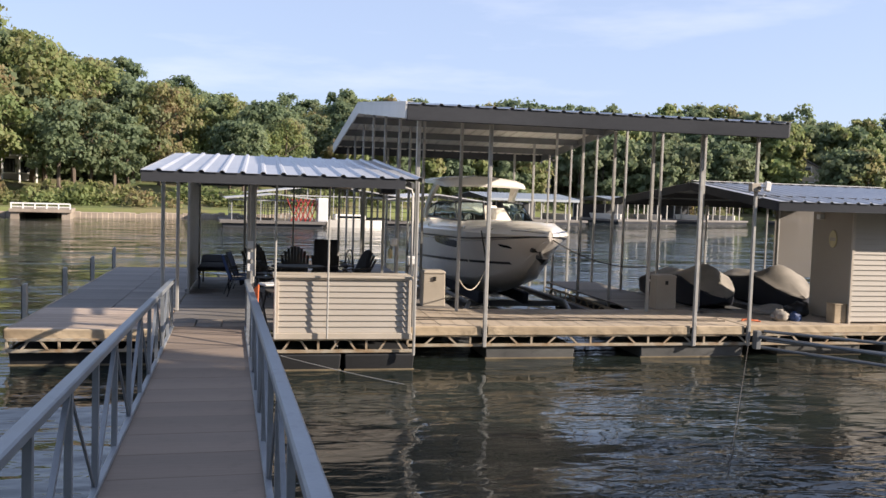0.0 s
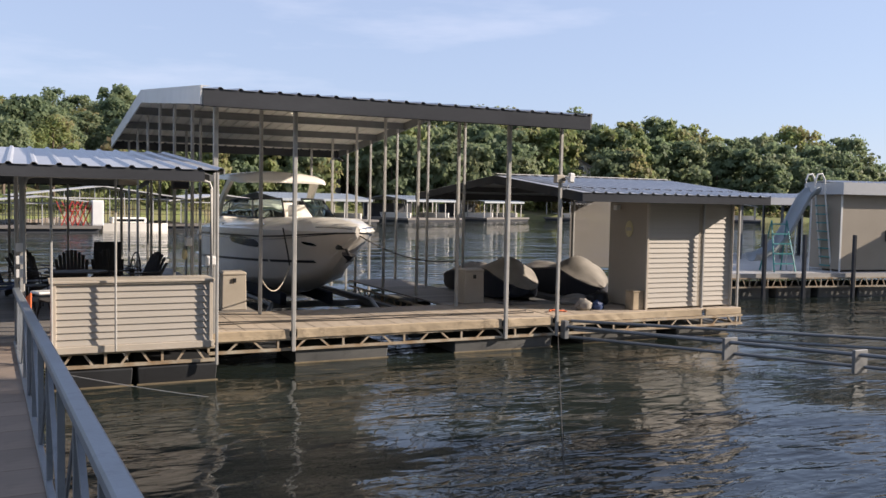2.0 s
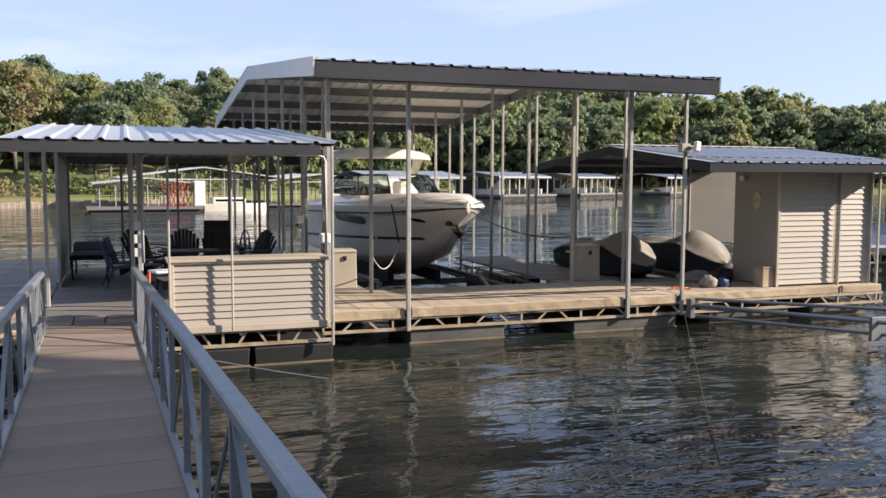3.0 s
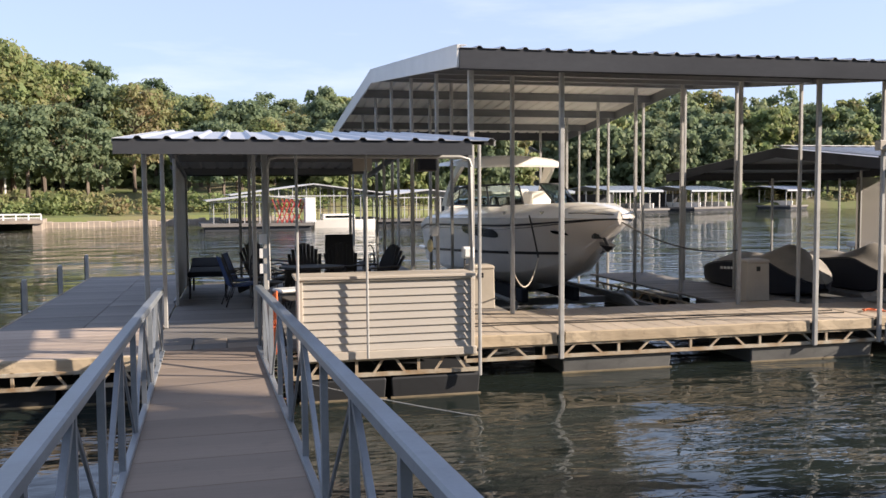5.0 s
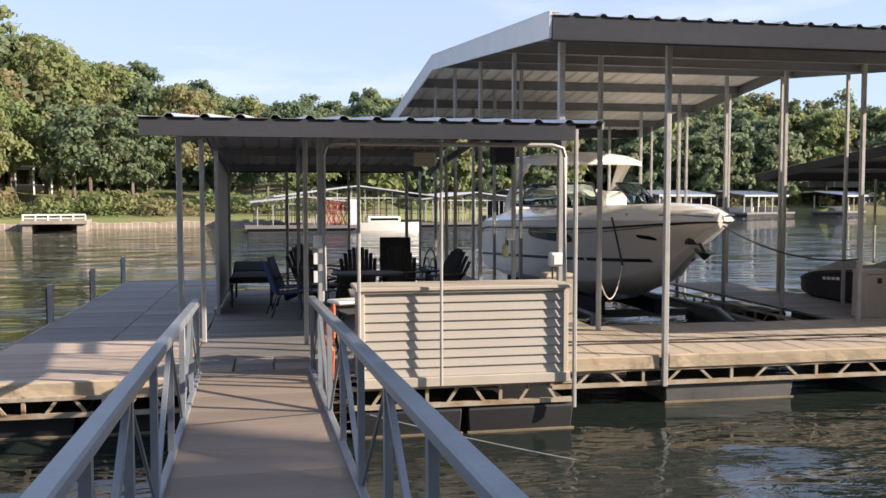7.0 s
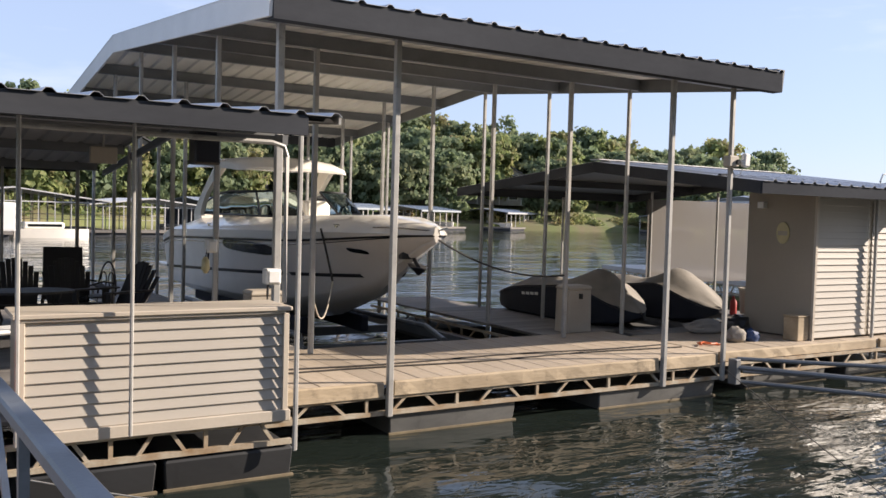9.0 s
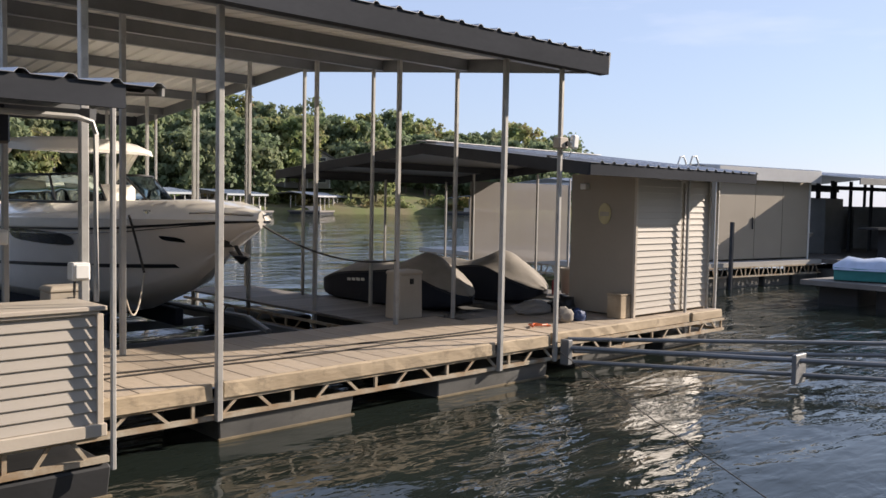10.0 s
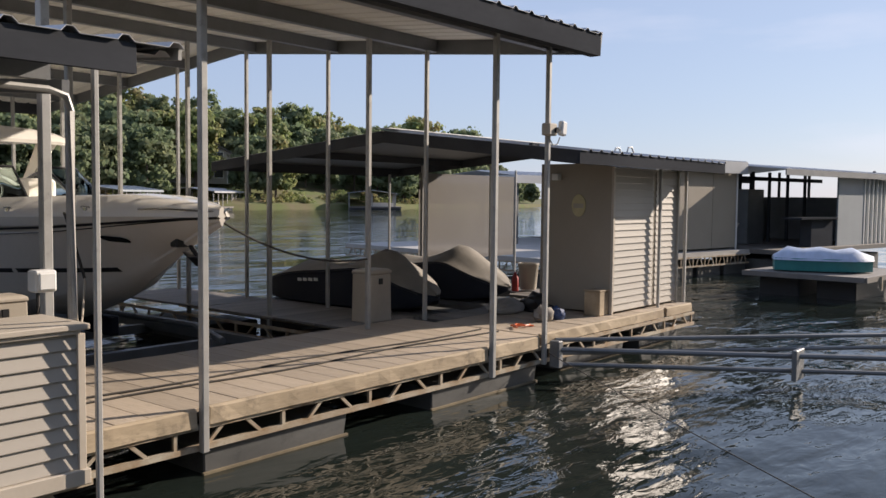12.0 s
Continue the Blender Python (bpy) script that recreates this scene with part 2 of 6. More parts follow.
def glass_material():
    m = bpy.data.materials.new("boat_glass")
    m.use_nodes = True
    p = m.node_tree.nodes["Principled BSDF"]
    p.inputs["Base Color"].default_value = (0.36, 0.44, 0.42, 1)
    p.inputs["Roughness"].default_value = 0.03
    p.inputs["Transmission Weight"].default_value = 1.0
    p.inputs["IOR"].default_value = 1.1
    return m


M["glass"] = glass_material()


# ---- mesh helpers ----
def box(bm, x0, x1, y0, y1, z0, z1):
    v = [bm.verts.new((x, y, z)) for z in (z0, z1) for x, y in ((x0, y0), (x1, y0), (x1, y1), (x0, y1))]
    for f in ((3, 2, 1, 0), (4, 5, 6, 7), (0, 1, 5, 4), (1, 2, 6, 5), (2, 3, 7, 6), (3, 0, 4, 7)):
        bm.faces.new([v[i] for i in f])
    return v


def beam(bm, p, q, w, h, up=(0, 0, 1)):
    """A square bar from p to q, w wide and h deep."""
    p, q = Vector(p), Vector(q)
    d = (q - p).normalized()
    s = d.cross(Vector(up))
    if s.length < 1e-4:
        s = d.cross(Vector((0, 1, 0)))
    s.normalize()
    u = s.cross(d)
    v = [bm.verts.new(c + s * a * w / 2 + u * b * h / 2) for c in (p, q) for a, b in ((-1, -1), (1, -1), (1, 1), (-1, 1))]
    for f in ((3, 2, 1, 0), (4, 5, 6, 7), (0, 1, 5, 4), (1, 2, 6, 5), (2, 3, 7, 6), (3, 0, 4, 7)):
        bm.faces.new([v[i] for i in f])


def tube(bm, pts, r, n=8):
    """A round bar along the points."""
    pts = [Vector(p) for p in pts]
    rings = []
    for i, p in enumerate(pts):
        d = (pts[min(i + 1, len(pts) - 1)] - pts[max(i - 1, 0)]).normalized()
        s = d.cross(Vector((0, 0, 1)))
        if s.length < 1e-3:
            s = Vector((1, 0, 0))
        s.normalize()
        u = s.cross(d)
        rings.append([bm.verts.new(p + (s * math.cos(2 * math.pi * k / n) + u * math.sin(2 * math.pi * k / n)) * (r if not isinstance(r, (list, tuple)) else r[i])) for k in range(n)])
    for a, b in zip(rings, rings[1:]):
        for k in range(n):
            bm.faces.new((a[k], a[(k + 1) % n], b[(k + 1) % n], b[k]))
    bm.faces.new(rings[0][::-1])
    bm.faces.new(rings[-1])


def loft(bm, rings, caps=True):
    """Skins closed rings of equal counts."""
    vs = [[bm.verts.new(p) for p in r] for r in rings]
    k = len(vs[0])
    for a, b in zip(vs, vs[1:]):
        for i in range(k):
            bm.faces.new((a[i], a[(i + 1) % k], b[(i + 1) % k], b[i]))
    if caps:
        bm.faces.new(vs[0][::-1])
        bm.faces.new(vs[-1])


def sheet(bm, rows):
    """Skins open rows of equal counts."""
    vs = [[bm.verts.new(p) for p in r] for r in rows]
    for a, b in zip(vs, vs[1:]):
        for i in range(len(a) - 1):
            bm.faces.new((a[i], a[i + 1], b[i + 1], b[i]))


def finish(bm, name, mat, parent=None, bevel=0.0, smooth=False, thick=0.0):
    bmesh.ops.recalc_face_normals(bm, faces=bm.faces)
    if bevel:
        bmesh.ops.bevel(bm, geom=[e for e in bm.edges if len(e.link_faces) == 2 and e.calc_face_angle(0) > 0.6], offset=bevel, segments=1, affect="EDGES", clamp_overlap=True)
    me = bpy.data.meshes.new(name)
    bm.to_mesh(me)
    bm.free()
    me.materials.append(M[mat])
    if smooth:
        for p in me.polygons:
            p.use_smooth = True
        me.set_sharp_from_angle(angle=radians(40))
    ob = new(name, me)
    if thick:
        so = ob.modifiers.new("thickness", "SOLIDIFY")
        so.thickness, so.offset = thick, 0
    if parent:
        ob.parent = parent
    return ob


def part(name, mat, shapes, parent=None, bevel=0.0, smooth=False, thick=0.0):
    """One mesh out of a function or list of boxes (x0, x1, y0, y1, z0, z1)."""
    bm = bmesh.new()
    if callable(shapes):
        shapes(bm)
    else:
        for s in shapes:
            box(bm, *s)
    return finish(bm, name, mat, parent, bevel, smooth, thick)


def thing(name, label, category, group="", m=None, kind=""):
    e = tagged(new(name), label, category, group, kind)
    if m is not None:
        e.matrix_world = m
    return e


def like(ob, name, parent, m):
    """Another piece on the same mesh."""
    o = new(name, ob.data)
    o.parent = parent
    o.matrix_local = m
    return o


def at(x, y, z, rz=0):
    return pose(x, y, z, 0, 0, rz)

# ---- lake, ground and hills ----
WATER = -0.58


def lake(bm):
    bmesh.ops.create_grid(bm, x_segments=1, y_segments=1, size=2500, matrix=Matrix.Translation((0, 0, WATER)))


water = tagged(part("water", "water", lake), "dark green rippled lake water", "water", kind="structure")

# shoreline of the far side as bearing (degrees right of +y), distance, height of bank foot
SHORE = [(-60, 62), (-40, 64), (-24, 70), (-16, 74), (-8, 76), (0, 80), (7, 96), (14, 112), (22, 124), (30, 132), (38, 144), (45, 160), (52, 190), (60, 260), (72, 330), (85, 380)]


def shore_at(a):
    for (a0, d0), (a1, d1) in zip(SHORE, SHORE[1:]):
        if a0 <= a <= a1:
            k = (a - a0) / (a1 - a0)
            return d0 + (d1 - d0) * k
    return SHORE[0][1] if a < SHORE[0][0] else SHORE[-1][1]


def rise(a, back):
    """Height of the far bank, back metres behind the waterline."""
    steep = 0.12 + 0.08 * min(1, max(0, (a + 4) / 14))
    if a > 40:
        steep *= max(0.12, 1 - (a - 40) / 13)
    back2 = min(back, 45)
    return WATER + 0.7 + steep * back2 if back > 0.6 else WATER - 0.5 + back * 1.6


def polar(a, d):
    return d * math.sin(radians(a)), 5 + d * math.cos(radians(a))


def bank(bm):
    rows = []
    for a in range(-60, 86, 2):
        d0 = shore_at(a)
        rows.append([(*polar(a, d0 + b), rise(a, b) + (0.5 * noise.noise((a * 0.3, b * 0.1, 0)) if b > 3 else 0)) for b in (-2, 0, 0.7, 3, 8, 16, 30, 55, 95, 160, 320)])
    sheet(bm, rows)


tagged(part("ground", "grass", bank, smooth=True), "grassy wooded bank rising from the lake", "ground", kind="structure")


def home_bank(bm):
    rows = []
    for x in range(-60, 161, 10):
        rows.append([(x, y - (x * 0.10 if x > 0 else 0), z) for y, z in ((-1.2, WATER - 1.2), (-2.4, WATER + 0.6), (-5, 0.7), (-14, 2.2), (-40, 7), (-90, 16))])
    sheet(bm, rows)


tagged(part("ground", "grass", home_bank, smooth=True), "grassy home bank behind the gangway", "ground", kind="structure")

# ---- dock decks ----
def planks(label, mat, x0, x1, y0, y1, along, wide, top=0.0, thick=0.035, gap=0.006, singles=True):
    """A deck of separate boards; along: the axis the boards run in."""
    deck = thing("floor", label, "dock deck", kind="structure")
    n = max(1, round(((x1 - x0) if along == "y" else (y1 - y0)) / wide))
    w = ((x1 - x0) if along == "y" else (y1 - y0)) / n
    first = None
    for i in range(n):
        lift = random.uniform(-0.003, 0.003)
        if first is None:
            if along == "y":
                first = part("plank", mat, [(-w / 2 + gap / 2, w / 2 - gap / 2, -(y1 - y0) / 2, (y1 - y0) / 2, -thick, 0)], deck, bevel=0.004)
            else:
                first = part("plank", mat, [(-(x1 - x0) / 2, (x1 - x0) / 2, -w / 2 + gap / 2, w / 2 - gap / 2, -thick, 0)], deck, bevel=0.004)
            ob = first
        else:
            ob = new("plank", first.data)
            ob.parent = deck
        c = (x0 + w * (i + 0.5), (y0 + y1) / 2) if along == "y" else ((x0 + x1) / 2, y0 + w * (i + 0.5))
        ob.matrix_local = pose(c[0], c[1], top + lift, random.uniform(-0.05, 0.05), 0, random.uniform(-0.12, 0.12))
    return deck


FRONT = 14.95          # main walkway's front edge
BACK = 17.25           # and its back edge at the slip


def truss(bm, p, q, top=-0.14, low=-0.33, step=1.1):
    """Open steel web under a deck edge."""
    p, q = Vector((*p, 0)), Vector((*q, 0))
    L = (q - p).length
    n = max(2, round(L / step))
    z = Vector((0, 0, 1))
    beam(bm, p + z * (top - 0.02), q + z * (top - 0.02), 0.05, 0.04)
    beam(bm, p + z * low, q + z * low, 0.05, 0.045)
    for i in range(n):
        a, b = p.lerp(q, i / n), p.lerp(q, (i + 1) / n)
        beam(bm, a + z * low, a + z * top, 0.035, 0.03)
        beam(bm, a.lerp(b, 0.26) + z * low, a.lerp(b, 0.45) + z * top, 0.025, 0.03)
        beam(bm, a.lerp(b, 0.60) + z * top, a.lerp(b, 0.79) + z * low, 0.025, 0.03)


def frames(bm):
    truss(bm, (3.05, FRONT + 0.03), (14.1, FRONT + 0.03))
    truss(bm, (3.05, BACK - 0.04), (8.2, BACK - 0.04))
    truss(bm, (0.72, 14.15), (3.0, 14.15), -0.06, -0.27, 0.76)
    truss(bm, (-3.2, 14.66), (-0.95, 14.66), -0.14, -0.33, 0.8)
    truss(bm, (-3.2, 14.7), (-3.2, 25.6))
    truss(bm, (8.24, BACK), (8.24, 23))
    truss(bm, (9.6, BACK), (9.6, 23))
    truss(bm, (4.36, BACK), (4.36, 28))
    truss(bm, (14.06, 15.0), (14.06, 19))
    truss(bm, (13.05, 19.25), (14.1, 19.25))
    truss(bm, (9.7, 17.15), (12.3, 17.15))


tagged(part("dock_frame", "chord", frames), "rusty pale steel truss frame under the dock", "dock frame", kind="structure")

planks("weathered tan boards of the dock walkway", "plank", 3.06, 9.42, FRONT + 0.03, BACK, "y", 0.29)
planks("weathered tan boards beside the shed", "plank", 9.46, 14.1, FRONT + 0.10, 16.7, "y", 0.29)
planks("weathered boards of the slip finger", "grey_plank", 8.22, 9.62, BACK + 0.006, 23.0, "x", 0.29)
planks("weathered boards of the slip finger", "grey_plank", 3.06, 4.38, BACK + 0.006, 28.0, "x", 0.29)
planks("grey boards of the shaded patio deck", "grey_plank", -0.93, 3.05, 14.72, 23.2, "x", 0.29, top=-0.004)
# sunlit front stretch of the swim deck, put into a tan board colour
planks("tan boards of the open swim deck", "plank_x", -3.22, -0.95, 14.72, 17.2, "x", 0.29)
planks("grey boards of the open swim deck", "grey_plank", -3.22, -2.08, 17.205, 25.7, "x", 0.42)
planks("grey boards of the open swim deck", "grey_plank", -2.07, -0.95, 17.205, 25.7, "x", 0.42, top=0.003)
planks("grey boards before the covered watercraft", "grey_plank", 9.66, 14.2, 16.71, 17.2, "y", 0.29)
planks("grey boards behind the shed", "grey_plank", 13.02, 14.2, 17.205, 19.3, "y", 0.29)


def edge_board(x0, x1, y0, y1, z0, z1, wav=0.006):
    """A worn board along a dock edge with a wavering arris."""
    bm = bmesh.new()
    if x1 - x0 > y1 - y0:
        n = max(4, int((x1 - x0) / 0.16))
        rings = []
        for i in range(n + 1):
            x = x0 + (x1 - x0) * i / n
            j = [random.uniform(-wav, wav) for _ in range(4)]
            rings.append([(x, y0 + j[0], z0), (x, y1, z0), (x, y1, z1), (x, y0 + 0.02, z1 + j[1] * 0.4), (x, y0 + j[2] + 0.004, z1 - 0.016 + j[3])])
    else:
        n = max(4, int((y1 - y0) / 0.2))
        rings = []
        for i in range(n + 1):
            y = y0 + (y1 - y0) * i / n
            j = [random.uniform(-wav, wav) for _ in range(4)]
            rings.append([(x0 + j[0], y, z0), (x1, y, z0), (x1, y, z1), (x0 + 0.02, y, z1 + j[1] * 0.4), (x0 + j[2] + 0.004, y, z1 - 0.016 + j[3])])
    loft(bm, rings)
    return tagged(finish(bm, "trim", "edge"), "weathered timber board along the dock edge", "edge board", kind="structure")


edge_board(3.06, 4.33, FRONT - 0.02, FRONT + 0.026, -0.15, 0.002)
edge_board(4.46, 8.27, FRONT - 0.02, FRONT + 0.026, -0.145, 0.006)
edge_board(8.41, 9.36, FRONT - 0.02, FRONT + 0.026, -0.145, 0.004)
edge_board(9.50, 13.02, FRONT + 0.05, FRONT + 0.096, -0.13, 0.006)
edge_board(13.14, 14.1, FRONT + 0.05, FRONT + 0.096, -0.13, 0.004)
edge_board(-3.24, -0.97, 14.68, 14.715, -0.15, 0.0)
edge_board(-3.27, -3.225, 14.72, 25.7, -0.15, 0.002)
edge_board(3.06, 8.2, BACK + 0.0, BACK + 0.003, -0.15, -0.04)


def dock_float(x0, x1, y0, y1, top=-0.36):
    """A ribbed black tub with a scum line."""
    e = thing("dock_float", "black plastic dock float with a tan waterline", "float", "floats under the dock", at((x0 + x1) / 2, (y0 + y1) / 2, WATER))
    hx, hy = (x1 - x0) / 2, (y1 - y0) / 2

    def body(bm):
        rings = []
        for z, s in ((-0.25, 0.05), (0.0, 0.02), (top - WATER - 0.03, 0.0), (top - WATER, 0.03)):
            rings.append([(-hx + s, -hy + s, z), (hx - s, -hy + s, z), (hx - s, hy - s, z), (-hx + s, hy - s, z)])
        loft(bm, rings)
    # front tubs take the copy with shade in its colour
    part("body", "float_dark" if y0 < 14.8 else "float", body, e, bevel=0.012)
    part("waterline", "scum", [(-hx - 0.004, hx + 0.004, -hy - 0.011, -hy + 0.02, -0.03, 0.02)], e)
    return e


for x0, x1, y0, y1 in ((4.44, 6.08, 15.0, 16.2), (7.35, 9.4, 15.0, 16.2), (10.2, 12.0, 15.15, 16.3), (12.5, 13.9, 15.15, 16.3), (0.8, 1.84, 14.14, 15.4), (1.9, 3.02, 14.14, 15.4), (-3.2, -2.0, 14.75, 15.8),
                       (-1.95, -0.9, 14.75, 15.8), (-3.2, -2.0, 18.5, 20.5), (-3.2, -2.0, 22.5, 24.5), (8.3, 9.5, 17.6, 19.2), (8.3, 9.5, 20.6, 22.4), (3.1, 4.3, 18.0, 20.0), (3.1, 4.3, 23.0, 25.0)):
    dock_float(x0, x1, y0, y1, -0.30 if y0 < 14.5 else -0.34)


# ---- big shelter over the slip ----
def rib_roof(bm, x0, x1, ya, za, yb, zb, pitch=0.30, rise_=0.028):
    """A ribbed steel sheet falling in y, ribs along the fall."""
    rows = [[], []]
    n = max(1, round((x1 - x0) / pitch))
    p = (x1 - x0) / n
    for i in range(n):
        x = x0 + p * i
        for dx, dz in ((0, 0), (p - 0.09, 0), (p - 0.065, rise_), (p - 0.03, rise_)):
            rows[0].append((x + dx, ya, za + dz))
            rows[1].append((x + dx, yb, zb + dz))
    rows[0].append((x1, ya, za)); rows[1].append((x1, yb, zb))
    sheet(bm, rows)


RX0, RX1, RY0, RYM, RY1, RZE, RZM = 2.83, 9.66, 14.36, 21.3, 28.2, 3.70, 4.36
shelter = thing("boat_shelter", "open steel boat shelter with a ribbed metal gable roof", "boat shelter")


def gable(bm):
    rib_roof(bm, RX0, RX1, RY0 - 0.05, RZE - 0.005, RYM, RZM)
    rib_roof(bm, RX0, RX1, RYM, RZM, RY1 + 0.05, RZE - 0.005)


part("roof", "roof", gable, shelter, thick=0.004)


def lining(bm):
    for ya, za, yb, zb in ((RY0 + 0.05, RZE, RYM, RZM), (RYM, RZM, RY1 - 0.05, RZE)):
        rib_roof(bm, RX0 + 0.03, RX1 - 0.03, ya, za - 0.040, yb, zb - 0.040, 0.30, 0.028)


part("roof_lining", "soffit", lining, shelter)


def roof_z(y):
    return RZE + (RZM - RZE) * (1 - abs(y - RYM) / (RYM - RY0))


for y in (RY0, RY1):
    part("fascia", "fascia_dark", [(RX0, RX1, y - 0.03, y + 0.03, RZE - 0.24, RZE - 0.006), (RX0, RX1, y - 0.03, y + 0.11, RZE - 0.255, RZE - 0.239)], shelter)


def rake(x):
    def shape(bm):
        for a, b in ((RY0 - 0.02, RYM), (RYM, RY1 + 0.02)):
            beam(bm, (x, a, roof_z(a) - 0.10), (x, b, roof_z(b) - 0.10), 0.03, 0.27)
            beam(bm, (x + (0.05 if x < 5 else -0.05), a, roof_z(a) + 0.034), (x + (0.05 if x < 5 else -0.05), b, roof_z(b) + 0.034), 0.14, 0.008)
    return shape


part("rake_trim", "fascia_white", rake(RX0 - 0.02), shelter)
part("rake_trim", "purlin", rake(RX1 + 0.02), shelter)


def purlins(bm):
    for k in range(7):
        y = 14.95 + 1.97 * k
        z = roof_z(y) - 0.045
        box(bm, RX0 + 0.02, RX1 - 0.02, y - 0.03, y + 0.03, z - 0.16, z)
        box(bm, RX0 + 0.02, RX1 - 0.02, y - 0.05, y + 0.05, z - 0.17, z - 0.16)


part("purlin", "purlin", purlins, shelter)

def steel_post(owner, x, y, z0, z1, w=0.09, mat="steel"):
    w *= 0.64

    def shape(bm):
        box(bm, -w / 2, w / 2, -w / 2, w / 2, 0, z1 - z0)
    ob = part("post", mat, shape, owner, bevel=0.008)
    ob.location = (x, y, z0)
    return ob


POSTS = [(4.39, FRONT - 0.03, 0.10), (8.34, FRONT - 0.03, 0.10), (9.44, FRONT - 0.03, 0.09), (3.14, FRONT + 0.02, 0.11)]
for x, y, w in POSTS:
    steel_post(shelter, x, y, -0.36 if x > 4 else -0.02, roof_z(y) - 0.03, w)
for x in (3.13, 4.34, 8.33, 9.47):
    for k in range(1, 7):
        y = 14.95 + 1.97 * k
        if x == 4.34 and k > 1 and k % 2 == 0 and k < 3:
            continue
        w = 0.085 if x in (3.13, 9.47) else 0.095
        steel_post(shelter, x, y, -0.34 if k > 1 and x in (4.34, 8.33) else (0.0 if y < 23 or x < 5 else -0.9), roof_z(y) - 0.2, w)

# ---- patio shelter ----
GX0, GX1, GY0, GYM, GY1, GZE, GZM = -1.06, 2.86, 12.95, 18.1, 23.2, 2.47, 2.90
patio = thing("patio_shelter", "low steel patio shelter with a ribbed metal roof", "patio shelter")


def patio_z(y):
    return GZE + (GZM - GZE) * (1 - abs(y - GYM) / (GYM - GY0))


def patio_roof(bm):
    rib_roof(bm, GX0, GX1, GY0 - 0.04, GZE - 0.004, GYM, GZM, 0.28)
    rib_roof(bm, GX0, GX1, GYM, GZM, GY1, GZE, 0.28)


part("roof", "roof", patio_roof, patio, thick=0.004)
part("roof_lining", "far_trim", lambda bm: [rib_roof(bm, GX0 + 0.03, GX1 - 0.03, a, b - 0.040, c, d - 0.040, 0.28, 0.026) for a, b, c, d in ((GY0 + 0.04, GZE, GYM, GZM), (GYM, GZM, GY1 - 0.04, GZE))], patio)
for y in (GY0, GY1):
    part("fascia", "fascia_dark", [(GX0, GX1 - 0.26, y - 0.02, y + 0.02, GZE - 0.155, GZE - 0.006)], patio)


for x in (GX0, GX1):
    part("rake_trim", "steel", lambda bm: [beam(bm, (x, a, patio_z(a) - 0.025), (x, b, patio_z(b) - 0.025), 0.02, 0.06) for a, b in ((GY0, GYM), (GYM, GY1))], patio)


def patio_beams(bm):
    for y in (14.3, 16.4, 18.4, 20.6, 22.8):
        z = patio_z(y) - 0.02
        box(bm, GX0 + 0.02, GX1 - 0.02, y - 0.03, y + 0.03, z - 0.15, z)
    for x in (-0.9, 0.45, 2.95):
        beam(bm, (x, 14.3, patio_z(14.3) - 0.2), (x, GYM, GZM - 0.2), 0.05, 0.09)
        beam(bm, (x, GYM, GZM - 0.2), (x, 22.8, patio_z(22.8) - 0.2), 0.05, 0.09)


part("purlin", "purlin", patio_beams, patio)
for x, y, w, z0 in ((-0.90, 14.3, 0.085, -0.3), (-0.90, 16.85, 0.09, 0), (-0.90, 19.5, 0.09, 0), (-0.90, 22.9, 0.09, 0), (0.44, 14.3, 0.10, -0.3), (0.36, 16.5, 0.09, 0), (0.36, 20.4, 0.09, 0), (0.2, 22.9, 0.09, 0),
                    (2.55, 22.9, 0.09, 0), (2.92, 20.6, 0.08, 0), (1.4, 22.9, 0.07, 0), (2.985, 14.02, 0.06, -0.33), (1.60, 14.0, 0.045, -0.05), (0.79, 14.01, 0.05, -0.05)):
    steel_post(patio, x, y, z0, patio_z(y) - 0.03, w)


def bent_pipe(bm):
    z = 2.35
    tube(bm, [(0.47, 14.22, 0.9), (0.47, 14.22, z - 0.12), (0.50, 14.22, z - 0.03), (0.60, 14.22, z), (2.80, 14.22, z), (2.91, 14.22, z - 0.03), (2.94, 14.22, z - 0.12), (2.94, 14.22, 0.95)], 0.022)


part("conduit", "steel", bent_pipe, patio, smooth=True)

# ---- clad counter at the patio's front ----
counter = thing("siding_counter", "tan vinyl-sided bar counter with a board top", "counter")
CX0, CX1, CY = 0.80, 2.94, 14.09
part("body", "tan", [(CX0, CX1, CY + 0.03, CY + 0.52, -0.02, 0.86)], counter)
LAP = 0.093


def slat(bm, w, lap):
    """A bowed lap of vinyl siding."""
    prof = [(0.004, 0.0), (-0.019, 0.0), (-0.021, 0.005), (-0.012, lap * 0.5), (-0.003, lap - 0.001), (0.004, lap - 0.001)]
    loft(bm, [[(x, y, z) for y, z in prof] for x in (0, w)])


first_slat = part("siding_slat", "siding", lambda bm: slat(bm, CX1 - CX0 - 0.10, LAP), counter)
first_slat.location = (CX0 + 0.05, CY + 0.03, 0.03)
for i in range(1, 9):
    like(first_slat, "siding_slat", counter, at(CX0 + 0.05, CY + 0.03, 0.03 + LAP * i))
for x in (CX0, CX1 - 0.05):
    part("corner_trim", "trim", [(x, x + 0.05, CY - 0.005, CY + 0.03, -0.06, 0.87)], counter, bevel=0.004)
part("base_trim", "trim", [(CX0 - 0.02, CX1 + 0.02, CY - 0.02, CY + 0.03, -0.07, 0.028)], counter, bevel=0.006)
part("countertop", "trim", [(CX0 - 0.04, CX1 + 0.02, CY - 0.03, CY + 0.58, 0.895, 0.932), (CX0, CX1 - 0.03, CY - 0.01, CY + 0.03, 0.868, 0.895)], counter, bevel=0.006)

